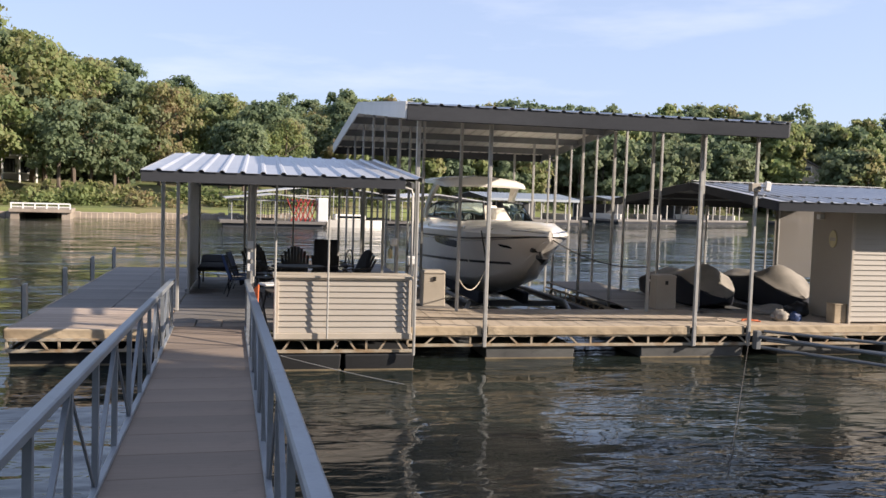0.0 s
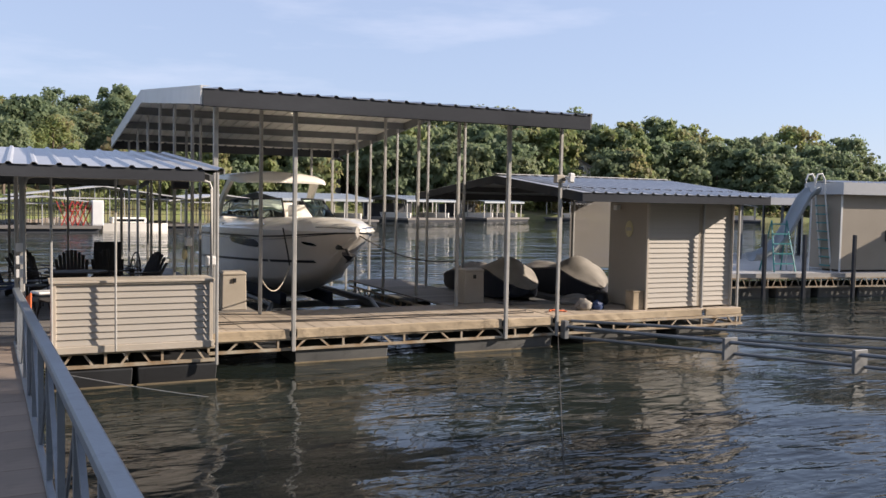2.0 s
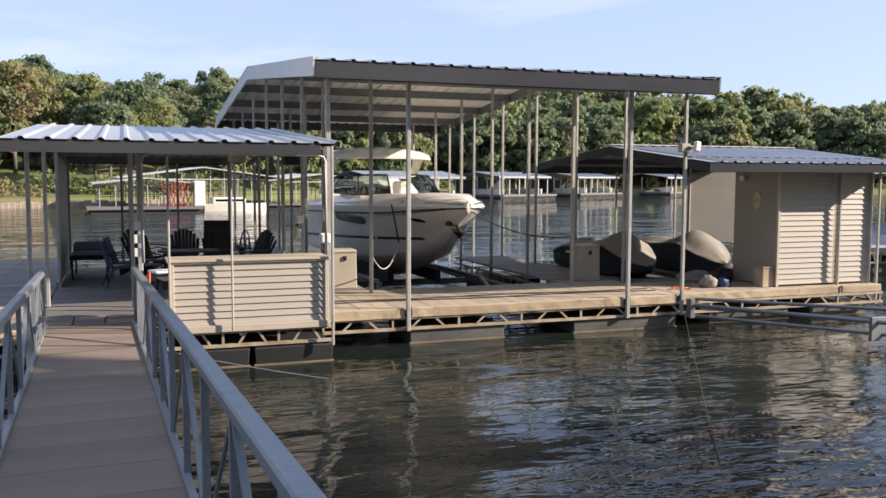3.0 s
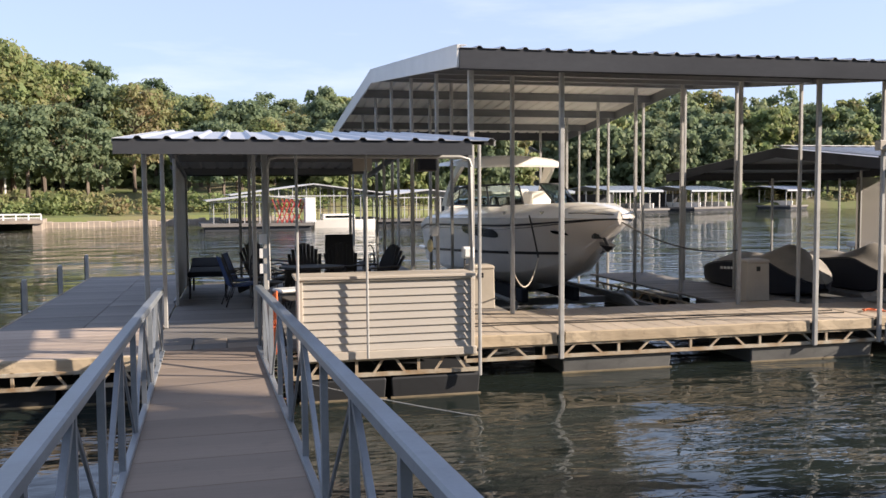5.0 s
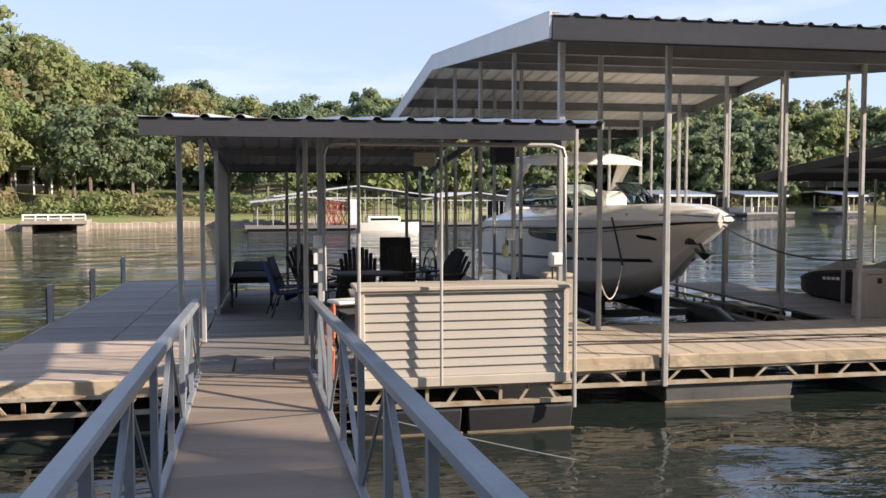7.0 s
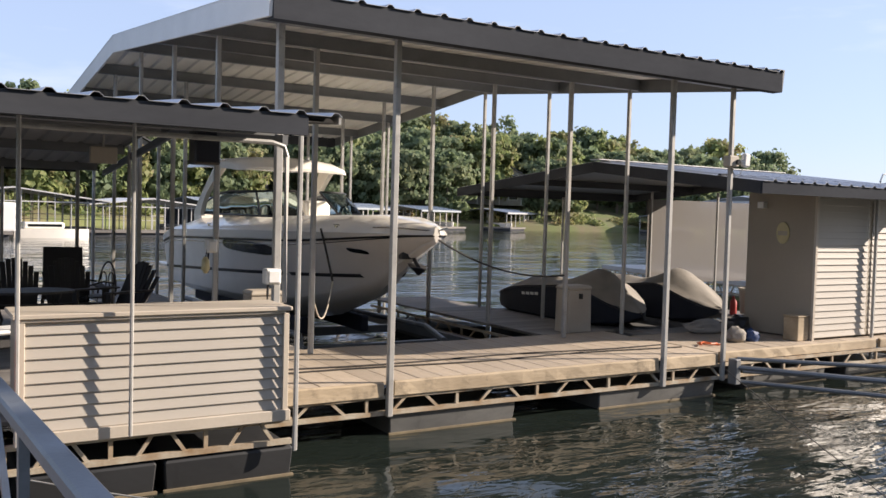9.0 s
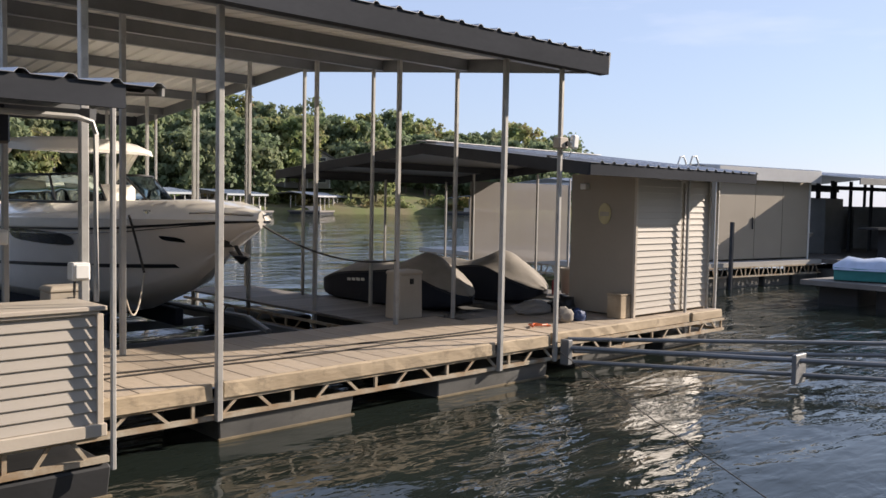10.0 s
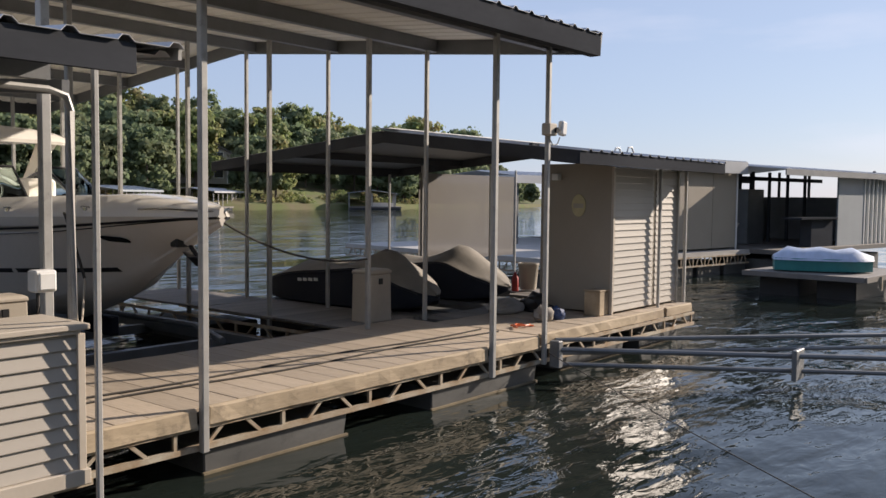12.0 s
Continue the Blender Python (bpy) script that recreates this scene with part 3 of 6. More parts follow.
# ---- shed ----
shed = thing("shed", "tan dock shed with vinyl lap siding", "shed")
SX0, SX1, SY0, SY1, SH = 11.77, 14.08, 15.25, 16.45, 2.2
part("wall", "tan", [(SX0, SX1, SY0 + 0.025, SY0 + 0.09, 0.03, SH), (SX0, SX0 + 0.06, SY0 + 0.09, SY1, 0.03, SH + 0.05), (SX1 - 0.06, SX1, SY0 + 0.09, SY1, 0.03, SH), (SX0, SX1, SY1, SY1 + 0.06, 0.03, SH + 0.05)], shed)
SLAP = 0.101
shed_slat = part("siding_slat", "siding", lambda bm: slat(bm, 1.30, SLAP), shed)
shed_slat.location = (SX0 + 0.04, SY0 + 0.025, 0.04)
shed_slat2 = part("siding_slat", "siding", lambda bm: slat(bm, 0.77, SLAP), shed)
shed_slat2.location = (SX0 + 1.44, SY0 + 0.025, 0.04)
for i in range(1, 21):
    like(shed_slat, "siding_slat", shed, at(SX0 + 0.04, SY0 + 0.025, 0.04 + SLAP * i))
    like(shed_slat2, "siding_slat", shed, at(SX0 + 1.44, SY0 + 0.025, 0.04 + SLAP * i))
for x in (SX0 - 0.01, SX1 - 0.10):
    part("corner_trim", "trim", [(x, x + 0.055, SY0 - 0.012, SY0 + 0.03, 0.0, SH)], shed, bevel=0.004)
for x, y, z0, w in ((13.16, 15.17, -0.42, 0.07), (14.13, 15.17, -0.42, 0.075), (14.06, 15.35, 0.0, 0.06), (11.8, 16.42, 0.0, 0.07)):
    steel_post(shed, x, y, z0, 2.22, w)

# low roof over the shed and the watercraft bay
HX0, HX1, HY0, HYM, HY1, HZE, HZM = 9.75, 14.45, 14.66, 18.0, 22.2, 2.33, 2.70


def shed_roof(bm):
    # front slope with a hipped right half, back slope falling to the lake
    rib_roof(bm, HX0, HX1, HY0 - 0.04, HZE - 0.004, HYM, HZM, 0.28)
    rib_roof(bm, HX0, HX1, HYM, HZM, HY1, HZE - 0.02, 0.28)


part("roof", "roof", shed_roof, shed, thick=0.004)
part("roof_lining", "purlin", lambda bm: [rib_roof(bm, HX0 + 0.03, HX1 - 0.03, a, b - 0.012, c, d - 0.012, 0.3, 0) for a, b, c, d in ((HY0 + 0.04, HZE, HYM, HZM), (HYM, HZM, HY1 - 0.04, HZE - 0.02))], shed)


def shed_fascia(bm):
    box(bm, HX0, HX1, HY0 - 0.02, HY0 + 0.02, HZE - 0.17, HZE - 0.005)
    box(bm, HX0, HX1, HY1 - 0.02, HY1 + 0.02, HZE - 0.17, HZE - 0.025)
    for x in (HX0, HX1):
        beam(bm, (x, HY0, HZE - 0.09), (x, HYM, HZM - 0.09), 0.02, 0.17)
        beam(bm, (x, HYM, HZM - 0.09), (x, HY1, HZE - 0.11), 0.02, 0.17)
    for y in (15.4, 18.0, 20.2, 21.9):
        z = HZE + (HZM - HZE) * (1 - abs(y - HYM) / 4) - 0.02
        box(bm, HX0 + 0.03, HX1 - 0.03, y - 0.025, y + 0.025, z - 0.12, z)


part("fascia", "fascia_dark", shed_fascia, shed)
part("ridge_cap", "fascia_white", [(HX0, HX1, HYM - 0.12, HYM + 0.12, HZM + 0.030, HZM + 0.042)], shed)
for x, y in ((12.3, 21.9), (14.1, 21.9), (14.1, 19.2), (13.56, 20.5), (16.84, 20.5)):
    steel_post(shed, x, y, -0.1 if y < 19.5 else -0.9, 2.35, 0.07)
part("privacy_panel", "shade", [(13.45, 16.8, 20.498, 20.502, 0.42, 2.20)], shed)

# ---- gangway ----
gang = thing("gangway", "long steel gangway with grey truss rails", "gangway")
R1, R0 = Vector((-0.215, 14.72, 0.035)), Vector((0.33, -2.6, 0.40))
GL = (R1 - R0).length
gd = (R1 - R0).normalized()
gang.matrix_world = Matrix.Translation(R0) @ gd.to_track_quat("Y", "Z").to_matrix().to_4x4()
GW = 0.57
board = None
n = round(GL / 0.61)
for i in range(n):
    w = GL / n
    if board is None:
        board = part("plank", "ramp", [(-GW + 0.01, GW - 0.01, -w / 2 + 0.0003, w / 2 - 0.0003, -0.035, 0)], gang, bevel=0.006)
        ob = board
    else:
        ob = new("plank", board.data)
        ob.parent = gang
    ob.matrix_local = pose(0, w * (i + 0.5), random.uniform(-0.002, 0.002))


def rail_z(y):
    """The top rail climbs away from the deck towards the shore."""
    return 0.735 + 0.019 * (GL - y)


for s in (-1, 1):
    x = s * (GW + 0.004)
    part("top_rail", "rail", lambda bm: beam(bm, (x, 0, rail_z(0)), (x, GL - 0.05, rail_z(GL)), 0.085, 0.06), gang, bevel=0.010)
    part("bottom_rail", "rail", lambda bm: (beam(bm, (x - s * 0.01, 0, -0.02), (x - s * 0.01, GL - 0.05, -0.02), 0.05, 0.09), beam(bm, (x, 0, -0.24), (x, GL - 0.3, -0.24), 0.05, 0.05)), gang, bevel=0.006)
    step = 1.02
    k = int((GL - 0.1) / step)
    y = GL - 0.08
    for i in range(k + 1):
        part("rail_post", "rail", lambda bm: box(bm, x - 0.02, x + 0.02, y - 0.025, y + 0.025, -0.22, rail_z(y) - 0.03), gang)
        if i < k:
            if i % 2:
                part("rail_brace", "rail", lambda bm: beam(bm, (x, y, rail_z(y) - 0.03), (x, y - step, 0.0), 0.03, 0.04), gang)
            else:
                part("rail_rod", "rail", lambda bm: tube(bm, [(x, y, 0.0), (x, y - step, rail_z(y - step) - 0.03)], 0.011, 6), gang)
        y -= step

# ---- cruiser on its lift ----
BX = 6.35
# y along the boat, keel z, chine half width and z, sheer half width and z
STATIONS = [(17.32, 1.36, 0.02, 1.39, 0.05, 1.47), (17.62, 1.24, 0.10, 1.28, 0.34, 1.47), (18.1, 1.00, 0.10, 1.06, 0.64, 1.465), (18.7, 0.68, 0.20, 0.78, 0.90, 1.455), (19.4, 0.32, 0.44, 0.50, 1.09, 1.44),
            (20.4, 0.02, 0.76, 0.31, 1.22, 1.42), (22.0, -0.24, 1.03, 0.20, 1.31, 1.39), (24.4, -0.33, 1.10, 0.14, 1.33, 1.33), (26.6, -0.38, 1.11, 0.10, 1.30, 1.26), (27.5, -0.38, 1.09, 0.10, 1.24, 1.10)]


def hull_x(s, z):
    """Half width of the hull's side at height z on station s."""
    y, k, cw, cz, sw, sz = s
    if z <= cz:
        return cw * max(0, (z - k) / max(0.01, cz - k))
    f = (z - cz) / (sz - cz)
    return cw + (sw - cw) * (f ** 0.85)


def between(y):
    for a, b in zip(STATIONS, STATIONS[1:]):
        if a[0] <= y <= b[0]:
            f = (y - a[0]) / (b[0] - a[0])
            return tuple(p + (q - p) * f for p, q in zip(a, b))
    return STATIONS[-1]


def fine_stations(n=34):
    y0, y1 = STATIONS[0][0], STATIONS[-1][0]
    return [between(y0 + (y1 - y0) * (i / n) ** 1.35) for i in range(n + 1)]


boat = thing("motor_cruiser", "white and beige motor cruiser with a hardtop, raised on a lift", "boat")


def hull(bm):
    rings = []
    for s in fine_stations():
        y, k, cw, cz, sw, sz = s
        half = [(0, k), (cw * 0.5, k + (cz - k) * 0.47), (cw, cz), (cw + 0.02 * min(1, cw * 3), cz + 0.03)]
        half += [(hull_x(s, cz + (sz - cz) * f) + (0.0 if f < 1 else 0.0), cz + (sz - cz) * f) for f in (0.25, 0.5, 0.75, 0.9)]
        rings.append([(BX + x, y, z) for x, z in half] + [(BX - x, y, z) for x, z in half[:0:-1]])
    loft(bm, rings)


part("hull", "gel_low", hull, boat, smooth=True)


def topsides(bm):
    rings = []
    for s in fine_stations():
        y, k, cw, cz, sw, sz = s
        a = hull_x(s, cz + (sz - cz) * 0.885)
        zz = cz + (sz - cz) * 0.885
        crown = 0.16 * min(1, max(0, (y - 17.3) / 1.4)) * (1 if y < 26 else 0.5)
        half = [(a + 0.02, zz), (sw + 0.015, sz), (sw - 0.03, sz + 0.05), (sw * 0.86, sz + 0.10 * min(1, (y - 17.2) / 0.8)), (sw * 0.62, sz + 0.09 + crown), (0, sz + 0.12 + crown)]
        rings.append([(BX + x, y, z) for x, z in half] + [(BX - x, y, z) for x, z in half[-2::-1]])
    loft(bm, rings)


part("deck", "gel", topsides, boat, smooth=True)


def stripe(z_at, h, off):
    def shape(bm):
        for side in (-1, 1):
            rings = []
            for s in fine_stations(40):
                if s[0] < z_at[0] or s[0] > z_at[1]:
                    continue
                z = z_at[2](s)
                x0, x1 = hull_x(s, z - h / 2) + off, hull_x(s, z + h / 2) + off
                rings.append([(BX + side * x0, s[0], z - h / 2), (BX + side * x1, s[0], z + h / 2), (BX + side * (x1 - 0.03), s[0], z + h / 2), (BX + side * (x0 - 0.03), s[0], z - h / 2)])
            loft(bm, rings)
    return shape


part("rub_rail", "black", stripe((17.3, 27.6, lambda s: s[3] + (s[5] - s[3]) * 0.86), 0.028, 0.022), boat)
part("rub_rail", "chrome", stripe((17.3, 27.6, lambda s: s[3] + (s[5] - s[3]) * 0.80), 0.012, 0.012), boat)
part("boot_stripe", "black", stripe((18.8, 27.6, lambda s: 0.62 + 0.045 * (22.75 - s[0])), 0.055, 0.006), boat)


def pane(bm, pts, side):
    """A thin dark port that follows the hull's side."""
    n = len(pts) // 2
    rows = []
    for k in range(n + 1):
        a, b = pts[k % len(pts)], pts[-k % len(pts)]
        row = []
        for f in (0, 0.33, 0.67, 1):
            y, z = a[0] + (b[0] - a[0]) * f, a[1] + (b[1] - a[1]) * f
            row.append((BX + side * (hull_x(between(y), z) + 0.012), y, z))
        rows.append(row)
    sheet(bm, rows)


def slit(y0, y1, z0, z1, n=16):
    out = []
    for i in range(n):
        a = 2 * math.pi * i / n
        c, s = math.cos(a), math.sin(a)
        out.append(((y0 + y1) / 2 + (y1 - y0) / 2 * math.copysign(abs(c) ** 0.55, c), (z0 + z1) / 2 + (z1 - z0) / 2 * math.copysign(abs(s) ** 0.6, s) + 0.02 * c))
    return out


for side in (-1, 1):
    part("hull_window", "tint", lambda bm: pane(bm, slit(20.6, 22.9, 1.0, 1.2), side), boat)
    part("porthole", "tint", lambda bm: pane(bm, slit(18.42, 18.74, 1.15, 1.22, 10), side), boat)


# windshield: two raked wings beside an open walk-through, as half width, y and top height
SHIELD = ((0.36, 21.25, 2.10), (0.62, 21.22, 2.10), (0.86, 21.34, 2.09), (1.00, 21.65, 2.08), (1.07, 22.2, 2.08), (1.11, 23.0, 2.09), (1.14, 23.8, 2.04), (1.16, 24.6, 1.86), (1.17, 25.1, 1.68))


def shield_side(side):
    low = [(BX + side * w, y, 1.645) for w, y, z in SHIELD]
    high = [(BX + side * (w - 0.12 * (z - 1.65) / 0.45), y + 0.72 * (z - 1.65) / 0.45 * max(0.25, 1 - (y - 21.2) / 3.0), z) for w, y, z in SHIELD]
    return low, high


for side in (-1, 1):
    lo, hi = shield_side(side)
    glass = part("windshield", "glass", lambda bm: sheet(bm, [lo, hi]), boat, smooth=True, thick=0.008)
    glass.visible_shadow = False

    def shield_frame(bm):
        tube(bm, hi, 0.026, 6)
        tube(bm, lo, 0.022, 6)
        for i in (0, 3, 6):
            tube(bm, [lo[i], hi[i]], 0.020, 6)
    part("windshield_frame", "black", shield_frame, boat, smooth=True)


def hardtop(bm):
    rings = []
    for y, w, z, t in ((22.55, 0.98, 2.50, 0.05), (22.68, 1.10, 2.54, 0.14), (23.0, 1.15, 2.59, 0.18), (23.8, 1.17, 2.64, 0.17), (24.8, 1.17, 2.66, 0.15), (25.8, 1.14, 2.67, 0.12), (26.5, 1.04, 2.675, 0.08), (26.8, 0.9, 2.68, 0.04), (26.88, 0.75, 2.68, 0.02)):
        rings.append([(BX - w, y, z - t * 0.5), (BX - w * 0.97, y, z + t * 0.15), (BX - w * 0.8, y, z + t * 0.55), (BX - w * 0.45, y, z + t * 0.85), (BX, y, z + t), (BX + w * 0.45, y, z + t * 0.85), (BX + w * 0.8, y, z + t * 0.55), (BX + w * 0.97, y, z + t * 0.15), (BX + w, y, z - t * 0.5), (BX + w * 0.5, y, z - t * 0.2), (BX, y, z - t * 0.1), (BX - w * 0.5, y, z - t * 0.2)])
    loft(bm, rings)


part("hardtop", "gel", hardtop, boat, smooth=True)
for side in (-1, 1):
    def leg(bm):
        # a broad arch leg that sweeps forward as it rises and flares at both ends
        rings = []
        for k in range(9):
            f = k / 8
            y = 24.75 - 1.15 * f ** 1.35
            half = 0.17 + 0.30 * abs(f - 0.42) ** 1.5
            z = 1.60 + 0.98 * f
            x = BX + side * (1.20 - 0.10 * f ** 2)
            rings.append([(x - 0.045, y - half, z), (x + 0.045, y - half, z), (x + 0.055, y, z), (x + 0.045, y + half, z), (x - 0.045, y + half, z), (x - 0.055, y, z)])
        loft(bm, rings)
    part("hardtop_leg", "gel", leg, boat, smooth=True)


for x, y, w, d, z0, z1 in ((-0.45, 24.6, 0.5, 0.5, 1.4, 1.95), (0.45, 24.2, 0.5, 0.5, 1.4, 2.0), (0, 26.2, 1.7, 0.45, 1.3, 1.75), (-0.5, 22.7, 0.7, 0.5, 1.45, 1.82), (0.5, 22.9, 0.5, 0.6, 1.45, 1.95)):
    part("seat", "gel", [(BX + x - w / 2, BX + x + w / 2, y - d / 2, y + d / 2, z0, z1)], boat, bevel=0.05, smooth=True)
part("foredeck_hatch", "tint", lambda bm: box(bm, BX - 0.25, BX + 0.25, 18.95, 19.45, 1.69, 1.715), boat, bevel=0.01)


bow_side = (-1,)


def bow_rail(bm):
    for s in bow_side:
        tube(bm, [(BX + s * 0.05, 17.36, 1.53), (BX + s * 0.42, 17.75, 1.56), (BX + s * 0.62, 18.05, 1.55)], 0.013, 6)


part("bow_rail", "chrome", bow_rail, boat, smooth=True)
bow_side = (1,)
part("bow_rail", "chrome", bow_rail, boat, smooth=True)

for side in (-1, 1):
    for y in (18.8, 20.2, 23.9):
        st = between(y)
        part("cleat", "chrome", lambda bm: (tube(bm, [(BX + side * (st[4] - 0.08), y - 0.09, st[5] + 0.11), (BX + side * (st[4] - 0.08), y + 0.09, st[5] + 0.11)], 0.014, 6), box(bm, BX + side * (st[4] - 0.08) - 0.012, BX + side * (st[4] - 0.08) + 0.012, y - 0.03, y + 0.03, st[5] + 0.04, st[5] + 0.11)), boat)


def anchor(bm):
    tube(bm, [(BX - 0.02, 18.02, 1.22), (BX - 0.02, 17.84, 1.06), (BX - 0.02, 17.72, 0.97)], 0.035, 6)
    loft(bm, [[(BX - 0.03, 17.62, 0.99), (BX + 0.03, 17.62, 0.99), (BX, 17.66, 0.92)], [(BX - 0.16, 17.78, 1.00), (BX + 0.16, 17.78, 1.00), (BX, 17.80, 0.86)], [(BX - 0.10, 17.98, 1.05), (BX + 0.10, 17.98, 1.05), (BX, 17.98, 0.98)]])
    box(bm, BX - 0.20, BX - 0.02, 17.92, 18.06, 1.10, 1.24)


part("anchor", "black", anchor, boat, bevel=0.015)
part("stern_drive", "black", lambda bm: (box(bm, BX - 0.35, BX + 0.35, 27.45, 28.0, 0.05, 0.35), box(bm, BX - 0.15, BX + 0.15, 27.7, 28.1, -0.4, 0.1)), boat, bevel=0.03)
part("swim_platform", "gel", [(BX - 1.15, BX + 1.15, 27.45, 28.3, 0.36, 0.46)], boat, bevel=0.03)

lift = thing("boat_lift", "dark steel boat lift with padded bunks in the slip", "boat lift")
part("bunk", "cover", [(5.72, 5.87, 20.6, 27.0, -0.32, -0.04)], lift, bevel=0.02)
part("bunk", "cover", [(6.83, 6.98, 20.6, 27.0, -0.32, -0.04)], lift, bevel=0.02)
for y in (19.6, 21.6, 24.0, 26.4):
    part("cross_beam", "purlin", [(4.5, 8.1, y - 0.06, y + 0.06, -0.50, -0.36)], lift)
part("side_beam", "purlin", [(4.52, 4.64, 17.7, 27.6, -0.42, -0.28)], lift)
part("side_beam", "purlin", [(7.96, 8.08, 17.7, 27.6, -0.42, -0.28)], lift)


def lift_struts(bm):
    tube(bm, [(7.3, 18.6, -0.22), (7.5, 19.5, -0.12), (7.5, 26, -0.2)], 0.05, 8)
    tube(bm, [(4.9, 18.6, -0.25), (5.2, 19.4, -0.15), (5.2, 26, -0.2)], 0.05, 8)


part("frame", "purlin", lift_struts, lift)


def rope_between(name, label, p, q, sag, r=0.014, mat="rope", mid=None):
    p, q = Vector(p), Vector(q)
    pts = [p.lerp(q, i / 14) - Vector((0, 0, sag * 4 * (i / 14) * (1 - i / 14))) for i in range(15)]
    return tagged(part(name, mat, lambda bm: tube(bm, pts, r, 6), smooth=True), label, "rope")


rope_between("mooring_rope", "dark mooring rope from the bow to a post", (BX + 0.05, 17.4, 1.42), (8.29, 16.9, 0.92), 0.18)
rope_between("mooring_rope", "dark rope from the cleat down the hull", (BX - 1.05, 18.9, 1.50), (BX - 1.0, 18.55, 0.75), -0.02, 0.018)
rope_between("mooring_rope", "pale rope looping to the slip post", (BX - 1.0, 18.55, 0.75), (4.37, 16.9, 0.62), 0.34, 0.011, "trim")

# ---- covered personal watercraft ----
# along the craft, half width, foot, shoulder, crest
CRAFT = ((0.0, 0.05, 0.20, 0.27, 0.29), (0.12, 0.24, 0.12, 0.31, 0.36), (0.4, 0.43, 0.05, 0.43, 0.55), (0.7, 0.53, 0.01, 0.56, 0.76), (0.92, 0.57, 0.0, 0.65, 0.91), (1.08, 0.585, 0.0, 0.67, 0.94), (1.28, 0.59, 0.0, 0.66, 0.85), (1.6, 0.60, 0.0, 0.62, 0.72), (2.0, 0.60, 0.0, 0.58, 0.67),
         (2.4, 0.59, 0.0, 0.55, 0.71), (2.8, 0.58, 0.0, 0.50, 0.70), (3.1, 0.56, 0.01, 0.43, 0.57), (3.3, 0.52, 0.03, 0.37, 0.44), (3.42, 0.46, 0.06, 0.33, 0.36))


def craft_at(y):
    for a, b in zip(CRAFT, CRAFT[1:]):
        if a[0] <= y <= b[0]:
            f = (y - a[0]) / (b[0] - a[0])
            return [p + (q - p) * f for p, q in zip(a, b)]
    return list(CRAFT[-1])


def watercraft(x, y0, turn, seed, n_label):
    """Bow towards -y, under a taut two-tone cover that peaks over the handlebars; 3.4 m long."""
    e = thing("personal_watercraft", n_label, "watercraft", "covered watercraft", at(x, y0, -0.05, turn))
    rows = [craft_at(3.42 * i / 44) for i in range(45)]

    def fold(px, py, pz, k=0.016):
        return k * (noise.noise((px * 3.1 + seed, py * 2.2, pz * 6)) + 0.6 * noise.noise((px * 8, py * 6 + seed, pz * 13)))

    def side(bm):
        rings = []
        for y, w, k, sh, top in rows:
            half = [(w * 0.80, k + 0.0), (w * 0.93, k + 0.04)] + [(w * (0.95 + 0.05 * f), k + 0.06 + (sh - k - 0.06) * f) for f in (0.3, 0.6, 0.85, 1.0)]
            half = [(px + fold(px, y, pz), pz) for px, pz in half]
            rings.append([(px, y, pz) for px, pz in half] + [(0, y, sh + 0.01)] + [(-px, y, pz) for px, pz in half[::-1]] + [(0, y, k)])
        loft(bm, rings)
    part("cover_side", "cover", side, e, smooth=True)

    def top_(bm):
        rings = []
        for y, w, k, sh, top in rows:
            hump = max(0.02, top - sh)
            half = [(1.015, -0.035), (1.01, 0.0), (0.86, 0.16), (0.66, 0.40), (0.44, 0.68), (0.22, 0.90)]
            ring = [(w * a, y, sh + hump * c + (fold(a, y, c, 0.022) if a < 1 else 0)) for a, c in half] + [(0, y, sh + hump)]
            ring += [(-w * a, y, sh + hump * c + (fold(-a, y, c, 0.022) if a < 1 else 0)) for a, c in half[::-1]] + [(0, y, sh - 0.03)]
            rings.append(ring)
        loft(bm, rings)
    part("cover_top", "cover_tan", top_, e, smooth=True)
    for s in (-1, 1):
        part("cover_band", "white", lambda bm: [beam(bm, (s * 0.602, 2.02 + 0.13 * i, 0.42 - 0.008 * i), (s * 0.602, 2.11 + 0.13 * i, 0.42 - 0.008 * i), 0.012, 0.05) for i in range(4)], e)
        part("cover_seam", "black", lambda bm: tube(bm, [(s * (w * 1.012 + 0.004), y, sh - 0.03) for y, w, k, sh, top in rows[2:]], 0.007, 5), e)
    return e


watercraft(10.44, 17.5, 0, 2.0, "personal watercraft under a charcoal and taupe cover")
watercraft(12.36, 17.5, 0, 7.0, "personal watercraft under a charcoal and taupe cover")
for x, y, r in ((10.44, 17.4, 0), (12.36, 17.4, 0)):
    port = thing("watercraft_float", "grey plastic drive-on float under the watercraft", "float", "watercraft floats", at(x, y, 0, r))
    part("body", "float", [(-0.62, -0.18, 0.0, 3.6, WATER - 0.1, -0.045), (0.18, 0.62, 0.0, 3.6, WATER - 0.1, -0.045), (-0.18, 0.18, 0.0, 3.6, WATER - 0.1, -0.055)], port, bevel=0.05)

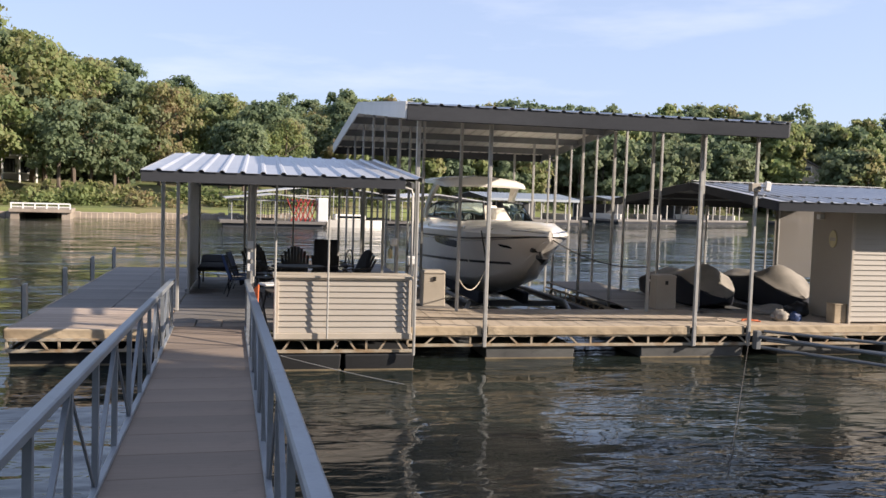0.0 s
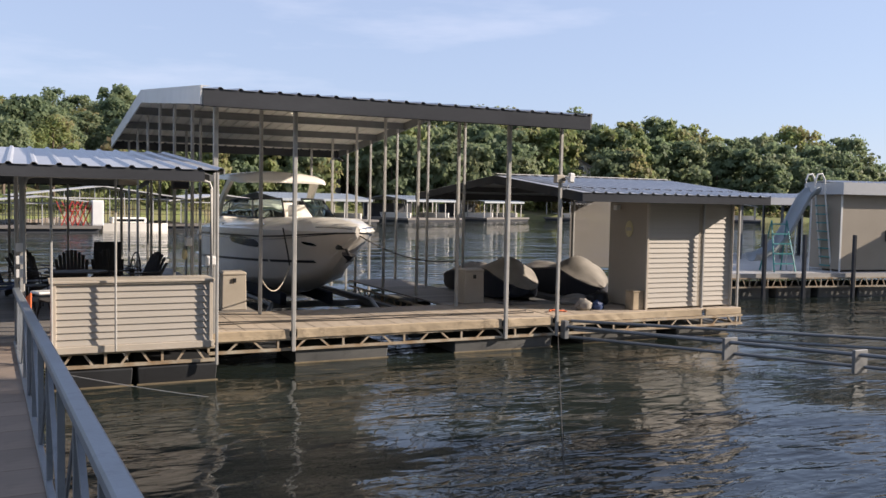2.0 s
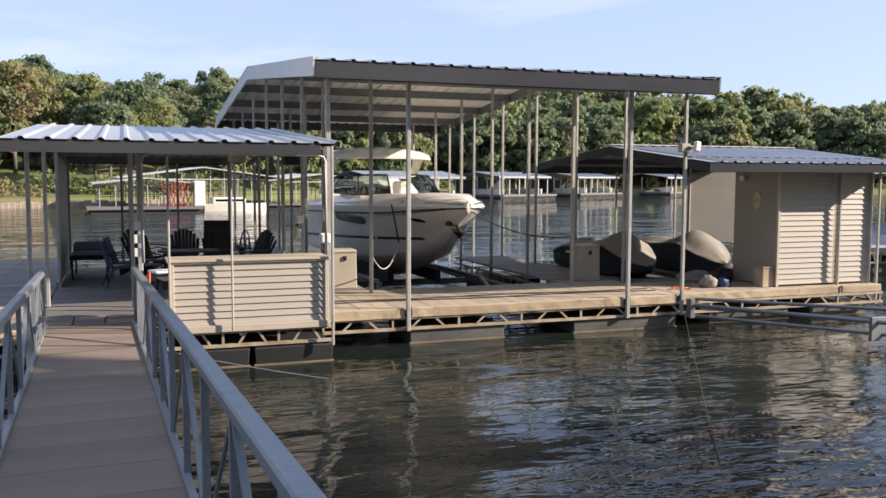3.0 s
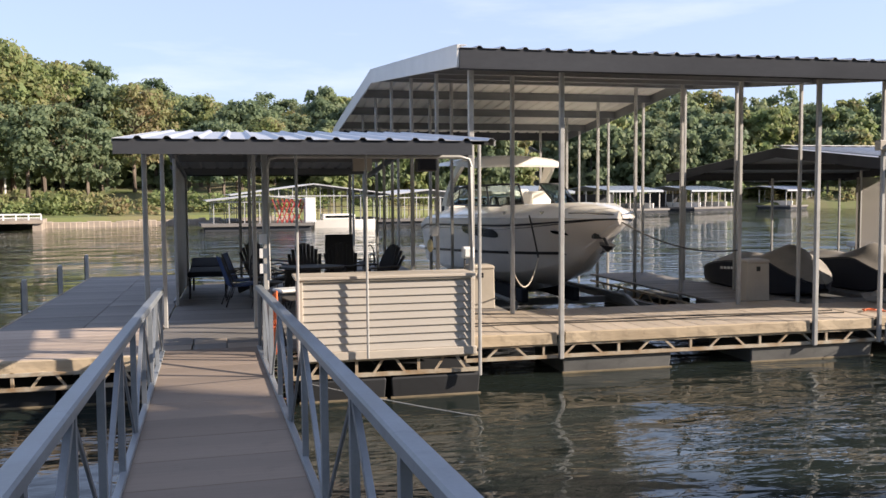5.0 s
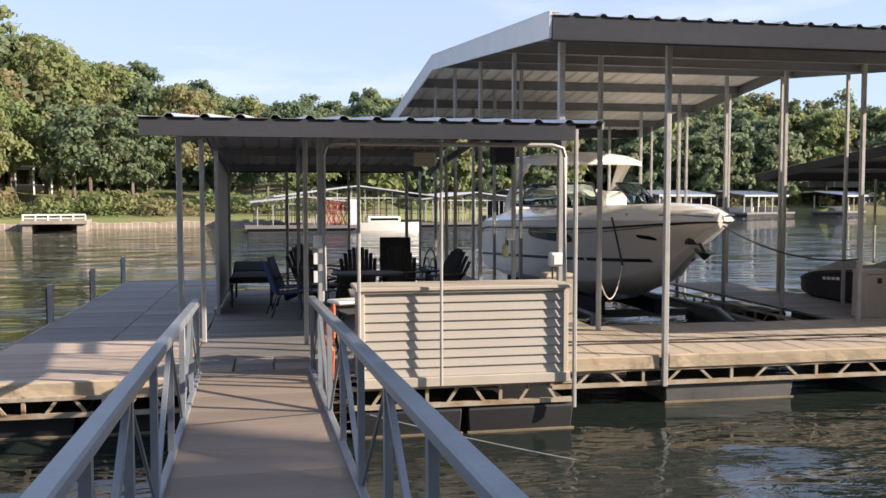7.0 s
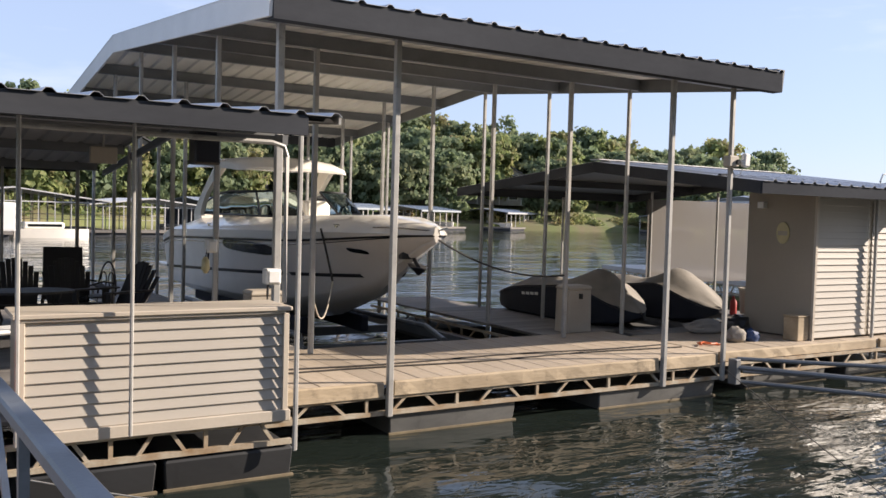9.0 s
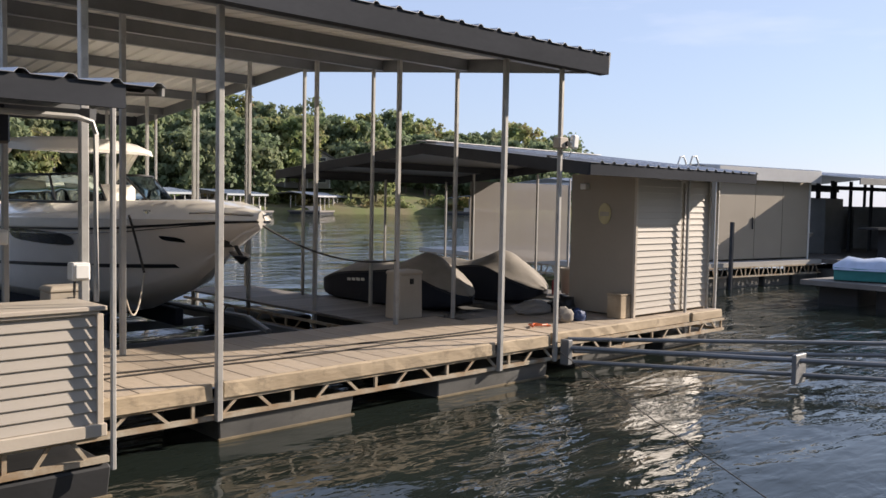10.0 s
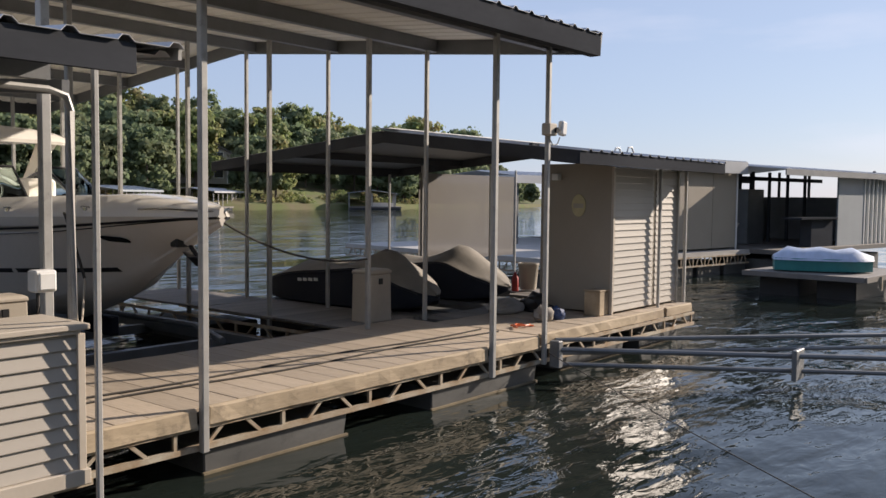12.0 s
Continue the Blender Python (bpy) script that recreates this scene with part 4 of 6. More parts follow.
# ---- things on the dock ----
def pedestal(x, y):
    e = thing("dock_box", "beige plastic utility pedestal on the dock boards", "utility box", "utility pedestals", at(x, y, 0.002))
    part("body", "box", lambda bm: loft(bm, [[(-a, -b, z), (a, -b, z), (a, b, z), (-a, b, z)] for a, b, z in ((0.235, 0.17, 0), (0.23, 0.165, 0.05), (0.22, 0.16, 0.64), (0.22, 0.16, 0.66))]), e, bevel=0.012)
    part("lid", "box", lambda bm: loft(bm, [[(-a, -b, z), (a, -b, z), (a, b, z), (-a, b, z)] for a, b, z in ((0.225, 0.175, 0.66), (0.225, 0.175, 0.70), (0.19, 0.14, 0.725))]), e, bevel=0.01)
    part("latch", "black", [(-0.03, 0.03, -0.185, -0.16, 0.52, 0.60)], e)
    return e


pedestal(8.92, 17.42)
pedestal(4.02, 17.75)


def bumper_post(y):
    e = thing("bumper_post", "grey steel bumper post at the swim deck's edge", "post", "bumper posts", at(-3.31, y, 0))
    part("post", "steel", lambda bm: box(bm, -0.035, 0.035, -0.055, 0.055, -0.3, 0.54), e, bevel=0.01)
    part("pad", "cover", lambda bm: box(bm, -0.052, -0.036, -0.05, 0.05, -0.25, 0.50), e, bevel=0.004)


for y in (16.2, 19.35, 22.4, 25.6):
    bumper_post(y)

# grey paver mats at the head of the gangway
for i, (x, w) in enumerate(((-0.66, 0.40), (-0.24, 0.40), (0.17, 0.38))):
    for j in range(2 if i != 1 else 2):
        ob = part("paver", "grey_plank" if (i + j) % 2 else "stone", lambda bm: box(bm, -w / 2, w / 2, -0.19, 0.19, 0, 0.022), bevel=0.006)
        ob.matrix_world = pose(x, 15.0 + 0.40 * j, 0.0, 0, 0, random.uniform(-1.5, 1.5))
        tagged(ob, "grey rubber paver lying on the deck boards", "paver", "pavers at the gangway head")


def sling_chair(x, y, turn, fabric, frame_mat="chair", group="patio chairs"):
    e = thing("patio_chair", "dark metal patio chair with a fabric sling seat", "chair", group, at(x, y, 0.0, turn))
    part("seat", fabric, lambda bm: loft(bm, [[(-0.25, yy, z), (0.25, yy, z), (0.25, yy, z + 0.03), (-0.25, yy, z + 0.03)] for yy, z in ((-0.26, 0.43), (-0.05, 0.40), (0.2, 0.39))]), e)
    part("backrest", fabric, lambda bm: loft(bm, [[(-0.25, yy, z), (0.25, yy, z), (0.25, yy + 0.03, z), (-0.25, yy + 0.03, z)] for yy, z in ((0.21, 0.40), (0.30, 0.68), (0.40, 0.98))]), e)

    for s in (-1, 1):
        def leg(bm):
            tube(bm, [(s * 0.28, -0.30, 0.0), (s * 0.28, -0.27, 0.44), (s * 0.29, -0.25, 0.63), (s * 0.29, 0.05, 0.65), (s * 0.28, 0.30, 0.62)], 0.016, 6)
            tube(bm, [(s * 0.27, 0.34, 0.0), (s * 0.27, 0.20, 0.40), (s * 0.27, 0.42, 1.0)], 0.016, 6)
        part("leg", frame_mat, leg, e, smooth=True)
    return e


sling_chair(0.17, 19.3, 100, "blue").scale = (0.88, 0.88, 0.86)
sling_chair(0.25, 20.2, 80, "blue").scale = (0.88, 0.88, 0.86)


def adirondack(x, y, turn, wide=0.66, group="slatted patio seats", double=False):
    """Fan-back slatted seat; double: a love seat of two fans."""
    e = thing("garden_bench" if double else "adirondack_chair", "dark wooden slatted bench with two fan backs" if double else "dark wooden slatted fan-back chair", "bench" if double else "chair", group, at(x, y, 0.0, turn))
    fans = (-0.34, 0.34) if double else (0,)
    half = 0.72 if double else 0.34
    for c in fans:
        for i in range(9):
            f = (i - 4) / 4
            w = 0.076
            top = 0.99 - 0.20 * f * f

            def slat_(bm):
                loft(bm, [[(c + f * 0.24 - w / 2, 0.26, 0.34), (c + f * 0.24 + w / 2 - 0.012, 0.26, 0.34), (c + f * 0.24 + w / 2 - 0.012, 0.285, 0.34), (c + f * 0.24 - w / 2, 0.285, 0.34)],
                          [(c + f * 0.29 - w / 2, 0.52, top), (c + f * 0.29 + w / 2 - 0.012, 0.52, top), (c + f * 0.29 + w / 2 - 0.012, 0.545, top), (c + f * 0.29 - w / 2, 0.545, top)]])
            part("back_slat", "chair", slat_, e)
    for i in range(6):
        part("seat_slat", "chair", [(-half + 0.05, half - 0.05, -0.30 + i * 0.095, -0.22 + i * 0.095, 0.40 - i * 0.018, 0.42 - i * 0.018)], e)
    for s in (-1, 1):
        part("arm", "chair", [(s * half - 0.07, s * half + 0.07, -0.36, 0.36, 0.60, 0.625)], e, bevel=0.01)
        part("leg", "chair", lambda bm: (box(bm, s * half - 0.045, s * half + 0.045, -0.33, -0.29, 0, 0.60), beam(bm, (s * (half - 0.06), -0.32, 0.36), (s * (half - 0.06), 0.62, 0.04), 0.03, 0.12)), e)
    return e


adirondack(1.70, 19.9, 0, double=True)
adirondack(2.45, 19.3, -62)
adirondack(0.72, 21.0, 35)
dark_seat = thing("deck_chair", "dark high-backed fabric deck chair", "chair", m=at(2.08, 21.1, 0, -8))
part("backrest", "chair", lambda bm: loft(bm, [[(-0.28, y, z), (0.28, y, z), (0.28, y + 0.05, z), (-0.28, y + 0.05, z)] for y, z in ((0.1, 0.4), (0.2, 0.8), (0.32, 1.10))]), dark_seat, bevel=0.01)
part("seat", "chair", [(-0.28, 0.28, -0.4, 0.12, 0.36, 0.43)], dark_seat, bevel=0.01)
for sx in (-0.27, 0.27):
    for sy in (-0.36, 0.08):
        part("leg", "chair", lambda bm: box(bm, sx - 0.02, sx + 0.02, sy - 0.02, sy + 0.02, 0, 0.38), dark_seat)

lounger = thing("sun_lounger", "dark cushioned sun lounger on the patio deck", "lounger", m=at(-0.42, 21.3, 0, 0))
part("cushion", "cover", lambda bm: (box(bm, -0.36, 0.36, -0.9, 0.35, 0.40, 0.50), beam(bm, (0, 0.34, 0.46), (0, 0.95, 0.60), 0.72, 0.10)), lounger, bevel=0.03)
for sx in (-0.32, 0.32):
    part("side_rail", "chair", [(sx - 0.02, sx + 0.02, -0.95, 0.9, 0.34, 0.39)], lounger)
    for sy in (-0.8, 0.7):
        part("leg", "chair", lambda bm: tube(bm, [(sx, sy - 0.06, 0.0), (sx, sy, 0.2), (sx, sy, 0.36)], 0.02, 6), lounger)

table = thing("coffee_table", "low dark patio table before the bench", "table", m=at(1.35, 18.75, 0, 0))
part("top", "chair", lambda bm: loft(bm, [[(0.55 * math.cos(a * math.pi / 12), 0.36 * math.sin(a * math.pi / 12), z) for a in range(24)] for z in (0.66, 0.69)]), table)
for sx in (-0.36, 0.36):
    for sy in (-0.2, 0.2):
        part("leg", "chair", lambda bm: tube(bm, [(sx * 1.1, sy * 1.1, 0), (sx * 0.8, sy * 0.8, 0.35), (sx, sy, 0.66)], 0.016, 6), table)


def iron_chair(x, y, turn):
    """Curled wrought-iron chair."""
    e = thing("iron_chair", "black wrought-iron patio chair with curled back", "chair", "iron chairs", at(x, y, 0, turn))
    part("seat", "chair", lambda bm: loft(bm, [[(0.24 * math.cos(a * math.pi / 8), 0.24 * math.sin(a * math.pi / 8), z) for a in range(16)] for z in (0.44, 0.46)]), e)

    def curls(bm):
        tube(bm, [(0.24 * math.cos(a), 0.22 + 0.03 * math.sin(a), 0.46 + 0.48 * math.sin(a)) for a in [math.pi * i / 14 for i in range(15)]], 0.013, 6)
        for c in (-0.10, 0.10):
            tube(bm, [(c + 0.075 * math.cos(a), 0.235, 0.68 + 0.11 * math.sin(a)) for a in [2 * math.pi * i / 12 for i in range(13)]], 0.010, 5)
        for s in (-1, 1):
            tube(bm, [(s * 0.24, 0.2, 0.64), (s * 0.29, 0.0, 0.68), (s * 0.27, -0.2, 0.63), (s * 0.22, -0.2, 0.46)], 0.013, 6)
    part("backrest", "chair", curls, e, smooth=True)
    for sx in (-1, 1):
        for sy in (-1, 1):
            part("leg", "chair", lambda bm: tube(bm, [(sx * 0.22, sy * 0.22, 0), (sx * 0.18, sy * 0.18, 0.22), (sx * 0.19, sy * 0.19, 0.45)], 0.013, 6), e)
    return e


iron_chair(0.72, 19.5, 60)
iron_chair(0.62, 18.6, 110)
iron_chair(2.35, 20.2, -70)

# small stack of folded chairs and a case at the gangway head
crate = thing("folded_stool", "dark folding stool with a pale cushion", "stool", m=at(0.78, 15.15, 0, 20))
part("seat", "white", [(-0.2, 0.2, -0.16, 0.16, 0.66, 0.70)], crate, bevel=0.015)
part("shelf", "chair", [(-0.2, 0.2, -0.16, 0.16, 0.55, 0.62)], crate, bevel=0.01)
for s in (-1, 1):
    part("leg", "chair", lambda bm: (beam(bm, (s * 0.17, -0.2, 0), (s * 0.17, 0.14, 0.56), 0.03, 0.03), beam(bm, (s * 0.17, 0.2, 0), (s * 0.17, -0.14, 0.56), 0.03, 0.03)), crate)

# grey ribbed side screen of the patio
screen = thing("side_screen", "grey ribbed metal side screen of the patio", "screen", m=at(0, 0, 0))


def ribs(bm):
    row = [[], []]
    for i in range(46):
        y = 19.55 + i * 0.075
        x = -0.93 + (0.02 if i % 4 in (1, 2) else 0)
        row[0].append((x, y, 0.06)); row[1].append((x, y, 2.40))
    sheet(bm, row)


part("sheet", "steel", ribs, screen, thick=0.003)
part("rail", "purlin", [(-0.97, -0.94, 19.5, 22.95, 0.04, 0.09), (-0.97, -0.94, 19.5, 22.95, 2.36, 2.42)], screen)

plaques = thing("sign_plates", "three white plates stacked on a steel post", "sign", m=at(0.44, 14.235, 0))
for z in (0.98, 1.16, 1.33):
    part("plate", "white", [(-0.075, 0.045, -0.012, 0.0, z, z + 0.115)], plaques, bevel=0.003)

speaker = thing("speaker", "black speaker hung under the shelter's beam", "speaker", m=at(2.84, 16.4, 2.42))
part("case", "black", [(-0.14, 0.14, -0.13, 0.13, -0.19, 0.19)], speaker, bevel=0.02)
part("grille", "cover", [(-0.115, 0.115, -0.14, -0.128, -0.165, 0.165)], speaker)
part("bracket", "steel", [(-0.03, 0.03, -0.03, 0.03, 0.19, 0.32)], speaker)

vent = thing("wall_box", "pale electrical box under the patio roof", "electrical box", m=at(2.3, 19.2, 2.42))
part("case", "box", [(-0.17, 0.17, -0.05, 0.05, -0.11, 0.11)], vent, bevel=0.01)
part("hanger", "steel", [(-0.015, 0.015, -0.015, 0.015, 0.11, 0.40)], vent)


def outlet(x, y, z, wide=0.11):
    e = thing("outlet_box", "white weatherproof outlet box fixed to a steel post", "outlet", "outlet boxes", at(x, y, z))
    part("case", "white", [(-wide, wide, -0.06, 0.06, -0.075, 0.075)], e, bevel=0.012)
    part("cover", "white", [(-wide * 0.8, wide * 0.8, -0.085, -0.06, -0.06, 0.06)], e, bevel=0.01)
    part("cable", "rope", lambda bm: tube(bm, [(-wide * 0.6, -0.03, -0.07), (-wide * 0.8, -0.06, -0.16), (-wide * 0.7, -0.03, -0.30)], 0.012, 6), e)


outlet(3.06, 14.87, 1.13, 0.075)
outlet(3.05, 16.82, 1.33, 0.06)
float_key = thing("hanging_float", "yellow foam float hanging from a cord", "float", m=at(2.98, 16.78, 1.12))
part("foam", "oval", lambda bm: loft(bm, [[(r * math.cos(a * math.pi / 5), r * math.sin(a * math.pi / 5), z) for a in range(10)] for r, z in ((0.02, 0.09), (0.045, 0.05), (0.05, -0.05), (0.02, -0.10))]), float_key, smooth=True)
part("cord", "rope", lambda bm: tube(bm, [(0, 0, 0.09), (0.02, 0, 0.2)], 0.006, 5), float_key)

# coiled orange cord hung on the gangway's end post
cord = thing("extension_cord", "orange extension cord looped on the gangway rail", "cord", m=at(0.47, 13.9, 0.12))


def loops(bm):
    for k in range(4):
        tube(bm, [(0.02 * k + 0.01 * math.cos(a), (0.10 + 0.015 * k) * math.sin(a), 0.32 + (0.30 + 0.02 * k) * math.cos(a)) for a in [2 * math.pi * i / 18 for i in range(19)]], 0.011, 6)


part("coil", "orange", loops, cord, smooth=True)

# dock camera on the front post
camera_box = thing("security_camera", "beige security camera and floodlight on a steel post", "security camera", m=at(9.42, 14.86, 2.56))
part("housing", "box", [(-0.15, 0.04, -0.07, 0.05, -0.07, 0.08)], camera_box, bevel=0.015)
part("lamp_head", "white", lambda bm: beam(bm, (0.17, -0.05, -0.06), (0.19, -0.05, 0.12), 0.08, 0.12), camera_box, bevel=0.02)
part("arm", "white", lambda bm: tube(bm, [(0.03, -0.02, 0.0), (0.10, -0.05, 0.02), (0.16, -0.05, 0.03)], 0.018, 8), camera_box)
part("wire", "white", lambda bm: tube(bm, [(0.14, -0.04, -0.08), (0.12, -0.02, -0.16), (0.05, 0.0, -0.19), (0.02, 0.02, -0.12)], 0.008, 5), camera_box)
part("lens", "black", lambda bm: tube(bm, [(0.0, -0.07, 0.0), (0.0, -0.10, -0.005)], 0.035, 12), camera_box)

sign = thing("oval_sign", "cream oval sign with a dark band on the shed wall", "sign", m=pose(SX0 - 0.002, 15.83, 1.62, 0, 0, 0))
part("plate", "oval", lambda bm: loft(bm, [[(x, 0.12 * math.cos(a * math.pi / 14), 0.17 * math.sin(a * math.pi / 14)) for a in range(28)] for x in (0.0, -0.018)]), sign, bevel=0.004)
part("band", "box", lambda bm: box(bm, -0.024, -0.018, -0.085, 0.085, -0.04, 0.03), sign)

bin_ = thing("timber_box", "small brown timber box against the shed", "box", m=at(11.62, 15.42, 0.0))
part("body", "edge", [(-0.13, 0.13, -0.13, 0.13, 0.004, 0.36)], bin_, bevel=0.01)
part("lid", "edge", [(-0.14, 0.14, -0.14, 0.14, 0.362, 0.385)], bin_, bevel=0.006)

post_box = thing("shed_junction_box", "small white box fixed under the shed eave", "junction box", m=at(11.70, 16.2, 2.05))
part("case", "white", [(-0.04, 0.06, -0.06, 0.06, -0.05, 0.05)], post_box, bevel=0.008)


def blob(name, label, category, x, y, mat, w, d, h, seed):
    """A slumped soft thing: a bag, a folded tarp."""
    bm = bmesh.new()
    bmesh.ops.create_icosphere(bm, subdivisions=3, radius=1.0)
    for v in bm.verts:
        f = 1 + 0.28 * noise.noise(v.co * 1.7 + Vector((seed, 0, 0))) + 0.10 * noise.noise(v.co * 5 + Vector((0, seed, 0)))
        v.co = Vector((v.co.x * w / 2 * f, v.co.y * d / 2 * f, max(0, (v.co.z * 0.6 + 0.4) * h * f)))
    ob = finish(bm, name, mat, smooth=True)
    ob.location = (x, y, 0.003)
    return tagged(ob, label, category)


blob("folded_cover", "grey canvas cover folded on the dock boards", "canvas", 10.9, 16.55, "cover_tan", 0.85, 0.45, 0.20, 3)
blob("tool_bag", "pale grey tool bag on the dock boards", "bag", 10.55, 15.65, "cover_tan", 0.34, 0.26, 0.22, 8)
blob("rag_heap", "dark crumpled rag on the dock boards", "rag", 10.95, 15.85, "cover", 0.4, 0.3, 0.16, 12)
blob("life_vest", "dark blue life vest on the dock boards", "life vest", 10.85, 15.6, "blue", 0.26, 0.22, 0.17, 15)
blob("cushion_heap", "dark equipment heap beside the shed wall", "equipment", 11.4, 16.35, "black", 0.5, 0.4, 0.26, 22)
bucket = thing("bucket", "beige plastic bucket by the watercraft", "bucket", m=at(13.75, 18.05, 0.03))
part("pail", "box", lambda bm: loft(bm, [[(r * math.cos(a * math.pi / 9), r * math.sin(a * math.pi / 9), z) for a in range(18)] for r, z in ((0.15, 0), (0.19, 0.45), (0.20, 0.46), (0.20, 0.49), (0.17, 0.49), (0.14, 0.1))]), bucket, smooth=True)
jug = thing("red_bottle", "red fuel bottle by the watercraft", "bottle", m=at(13.32, 18.05, 0.03))
part("body", "red", lambda bm: loft(bm, [[(r * math.cos(a * math.pi / 8), r * math.sin(a * math.pi / 8), z) for a in range(16)] for r, z in ((0.06, 0), (0.065, 0.02), (0.065, 0.24), (0.025, 0.31), (0.025, 0.35))]), jug, smooth=True)
dropcord = thing("loose_cord", "orange cord lying loose on the boards", "cord", m=at(9.75, 15.55, 0.012))
part("cord", "orange", lambda bm: tube(bm, [(0.18 * math.cos(a * 1.3) + a * 0.02, 0.09 * math.sin(a * 2.1), 0.012 * (1 + math.sin(a))) for a in [0.35 * i for i in range(26)]], 0.011, 5), dropcord)

# two black cables along the walkway
for dy, z in ((0.0, 0.012), (0.22, 0.012)):
    tagged(part("deck_cable", "rope", lambda bm: tube(bm, [(3.3 + i * 0.5, 15.72 + dy + 0.05 * math.sin(i * 0.9 + dy * 9) - 0.012 * i, z) for i in range(13)], 0.011, 5), smooth=True), "black cable lying along the dock boards", "cable", "deck cables")

# ---- mooring arm and shore cables ----
arm = thing("dock_standoff", "long steel mooring arm of paired pipes with plates", "mooring arm")
A0, A1 = Vector((9.55, 14.80, -0.17)), Vector((16.4, 5.2, -0.24))
B0, B1 = Vector((9.80, 14.98, -0.10)), Vector((22.0, 5.2, -0.25))
part("pipe", "purlin", lambda bm: tube(bm, [A0, A0.lerp(A1, 0.5), A1], 0.035, 8), arm, smooth=True)
part("pipe", "purlin", lambda bm: tube(bm, [A0 + Vector((0.1, 0, -0.20)), A1 + Vector((0.1, 0, -0.2))], 0.030, 8), arm, smooth=True)
part("pipe", "purlin", lambda bm: tube(bm, [B0, B1], 0.030, 8), arm, smooth=True)
part("pipe", "purlin", lambda bm: tube(bm, [B0 + Vector((0, -0.1, -0.16)), B1 + Vector((0, -0.1, -0.16))], 0.026, 8), arm, smooth=True)
for f in (0.25, 0.42, 0.6):
    c = A0.lerp(A1, f)
    part("plate", "purlin", lambda bm: box(bm, c.x - 0.12, c.x + 0.18, c.y - 0.03, c.y + 0.03, c.z - 0.30, c.z + 0.08), arm, bevel=0.008)
part("hinge", "purlin", [(9.50, 9.60, 14.74, 14.88, -0.40, -0.06)], arm, bevel=0.01)
rope_between("shore_cable", "thin pale cable running to the shore", (9.42, 14.85, -0.2), (4.9, 7.8, -0.60), 0.05, 0.005, "rope")
rope_between("shore_cable", "thin pale cable running under the gangway", (0.9, 14.1, -0.33), (2.85, 13.0, -0.60), 0.02, 0.006, "steel")
rope_between("hanging_line", "thin white line hanging at the dock corner", (9.52, 14.84, -0.12), (9.66, 14.84, -0.18), 0.25, 0.010, "white")

# ---- neighbouring dock ----
NB = pose(23.3, 20.3, 0.16, 0, 0, -9)
NW = 4.6
nbr = thing("neighbour_dock", "neighbouring covered dock with tan sheet walls", "boat dock", m=NB)
part("deck", "deck_far", [(-4.2, NW + 0.1, -0.5, 9.0, -0.12, 0.0)], nbr)
part("deck", "grey_plank", [(NW + 0.15, 13.0, -1.6, 9.0, -0.12, 0.02)], nbr)
part("frame", "chord", lambda bm: (truss(bm, (-4.2, -0.52), (NW, -0.52), -0.12, -0.40, 0.62), truss(bm, (-4.18, -0.5), (-4.18, 9.0), -0.12, -0.38, 0.8)), nbr)
for i in range(6):
    part("float", "float", [(-4.0 + i * 1.5, -2.75 + i * 1.5, -0.35, 1.4, WATER - 0.3, -0.40)], nbr, bevel=0.03)
part("float", "float", [(5.0, 12.6, -1.3, 1.0, WATER - 0.3, -0.3)], nbr, bevel=0.03)
for x0, x1 in ((0.02, 1.83), (1.85, 3.2), (3.22, NW)):
    part("wall_panel", "tan", [(x0, x1 - 0.006, -0.05, 0.0, 0.06, 2.40)], nbr)
part("wall_panel", "tan", [(NW - 0.05, NW, 0.0, 1.4, 0.06, 2.40), (0.02, NW - 0.06, 1.35, 1.4, 0.06, 2.40)], nbr)
part("wall_panel", "tan", [(0.02, 0.07, 0.002, 1.345, 0.06, 2.40)], nbr)
part("door_handle", "black", [(1.70, 1.74, -0.085, -0.05, 0.95, 1.30)], nbr, bevel=0.008)
for x0, x1 in ((NW - 0.02, NW + 0.045), (-0.03, 0.03)):
    part("corner_trim", "fascia_white", [(x0, x1, -0.075, -0.052, 0.0, 2.40)], nbr)
part("roof", "roof", lambda bm: (rib_roof(bm, -0.1, NW + 0.3, -0.22, 2.76, 0.7, 2.82, 0.3), rib_roof(bm, -0.1, NW + 0.3, 0.7, 2.82, 1.5, 2.78, 0.3)), nbr, thick=0.02)
part("fascia", "far_roof", [(-0.1, NW + 0.3, -0.26, -0.22, 2.40, 2.77), (-0.14, -0.1, -0.26, 1.5, 2.40, 2.77)], nbr)
# a second roof farther back on posts
part("roof", "roof", lambda bm: (rib_roof(bm, 0.4, 6.4, 5.6, 2.32, 7.6, 2.5, 0.3), rib_roof(bm, 0.4, 6.4, 7.6, 2.5, 9.6, 2.32, 0.3)), nbr, thick=0.02)
part("fascia", "far_roof", [(0.36, 6.4, 5.56, 5.6, 2.06, 2.33), (0.32, 0.36, 5.56, 9.6, 2.06, 2.33)], nbr)
for x in (0.6, 2.4, 4.2, 6.0):
    for y in (5.8, 9.3):
        part("post", "purlin", [(x - 0.04, x + 0.04, y - 0.04, y + 0.04, -0.12, 2.3)], nbr)
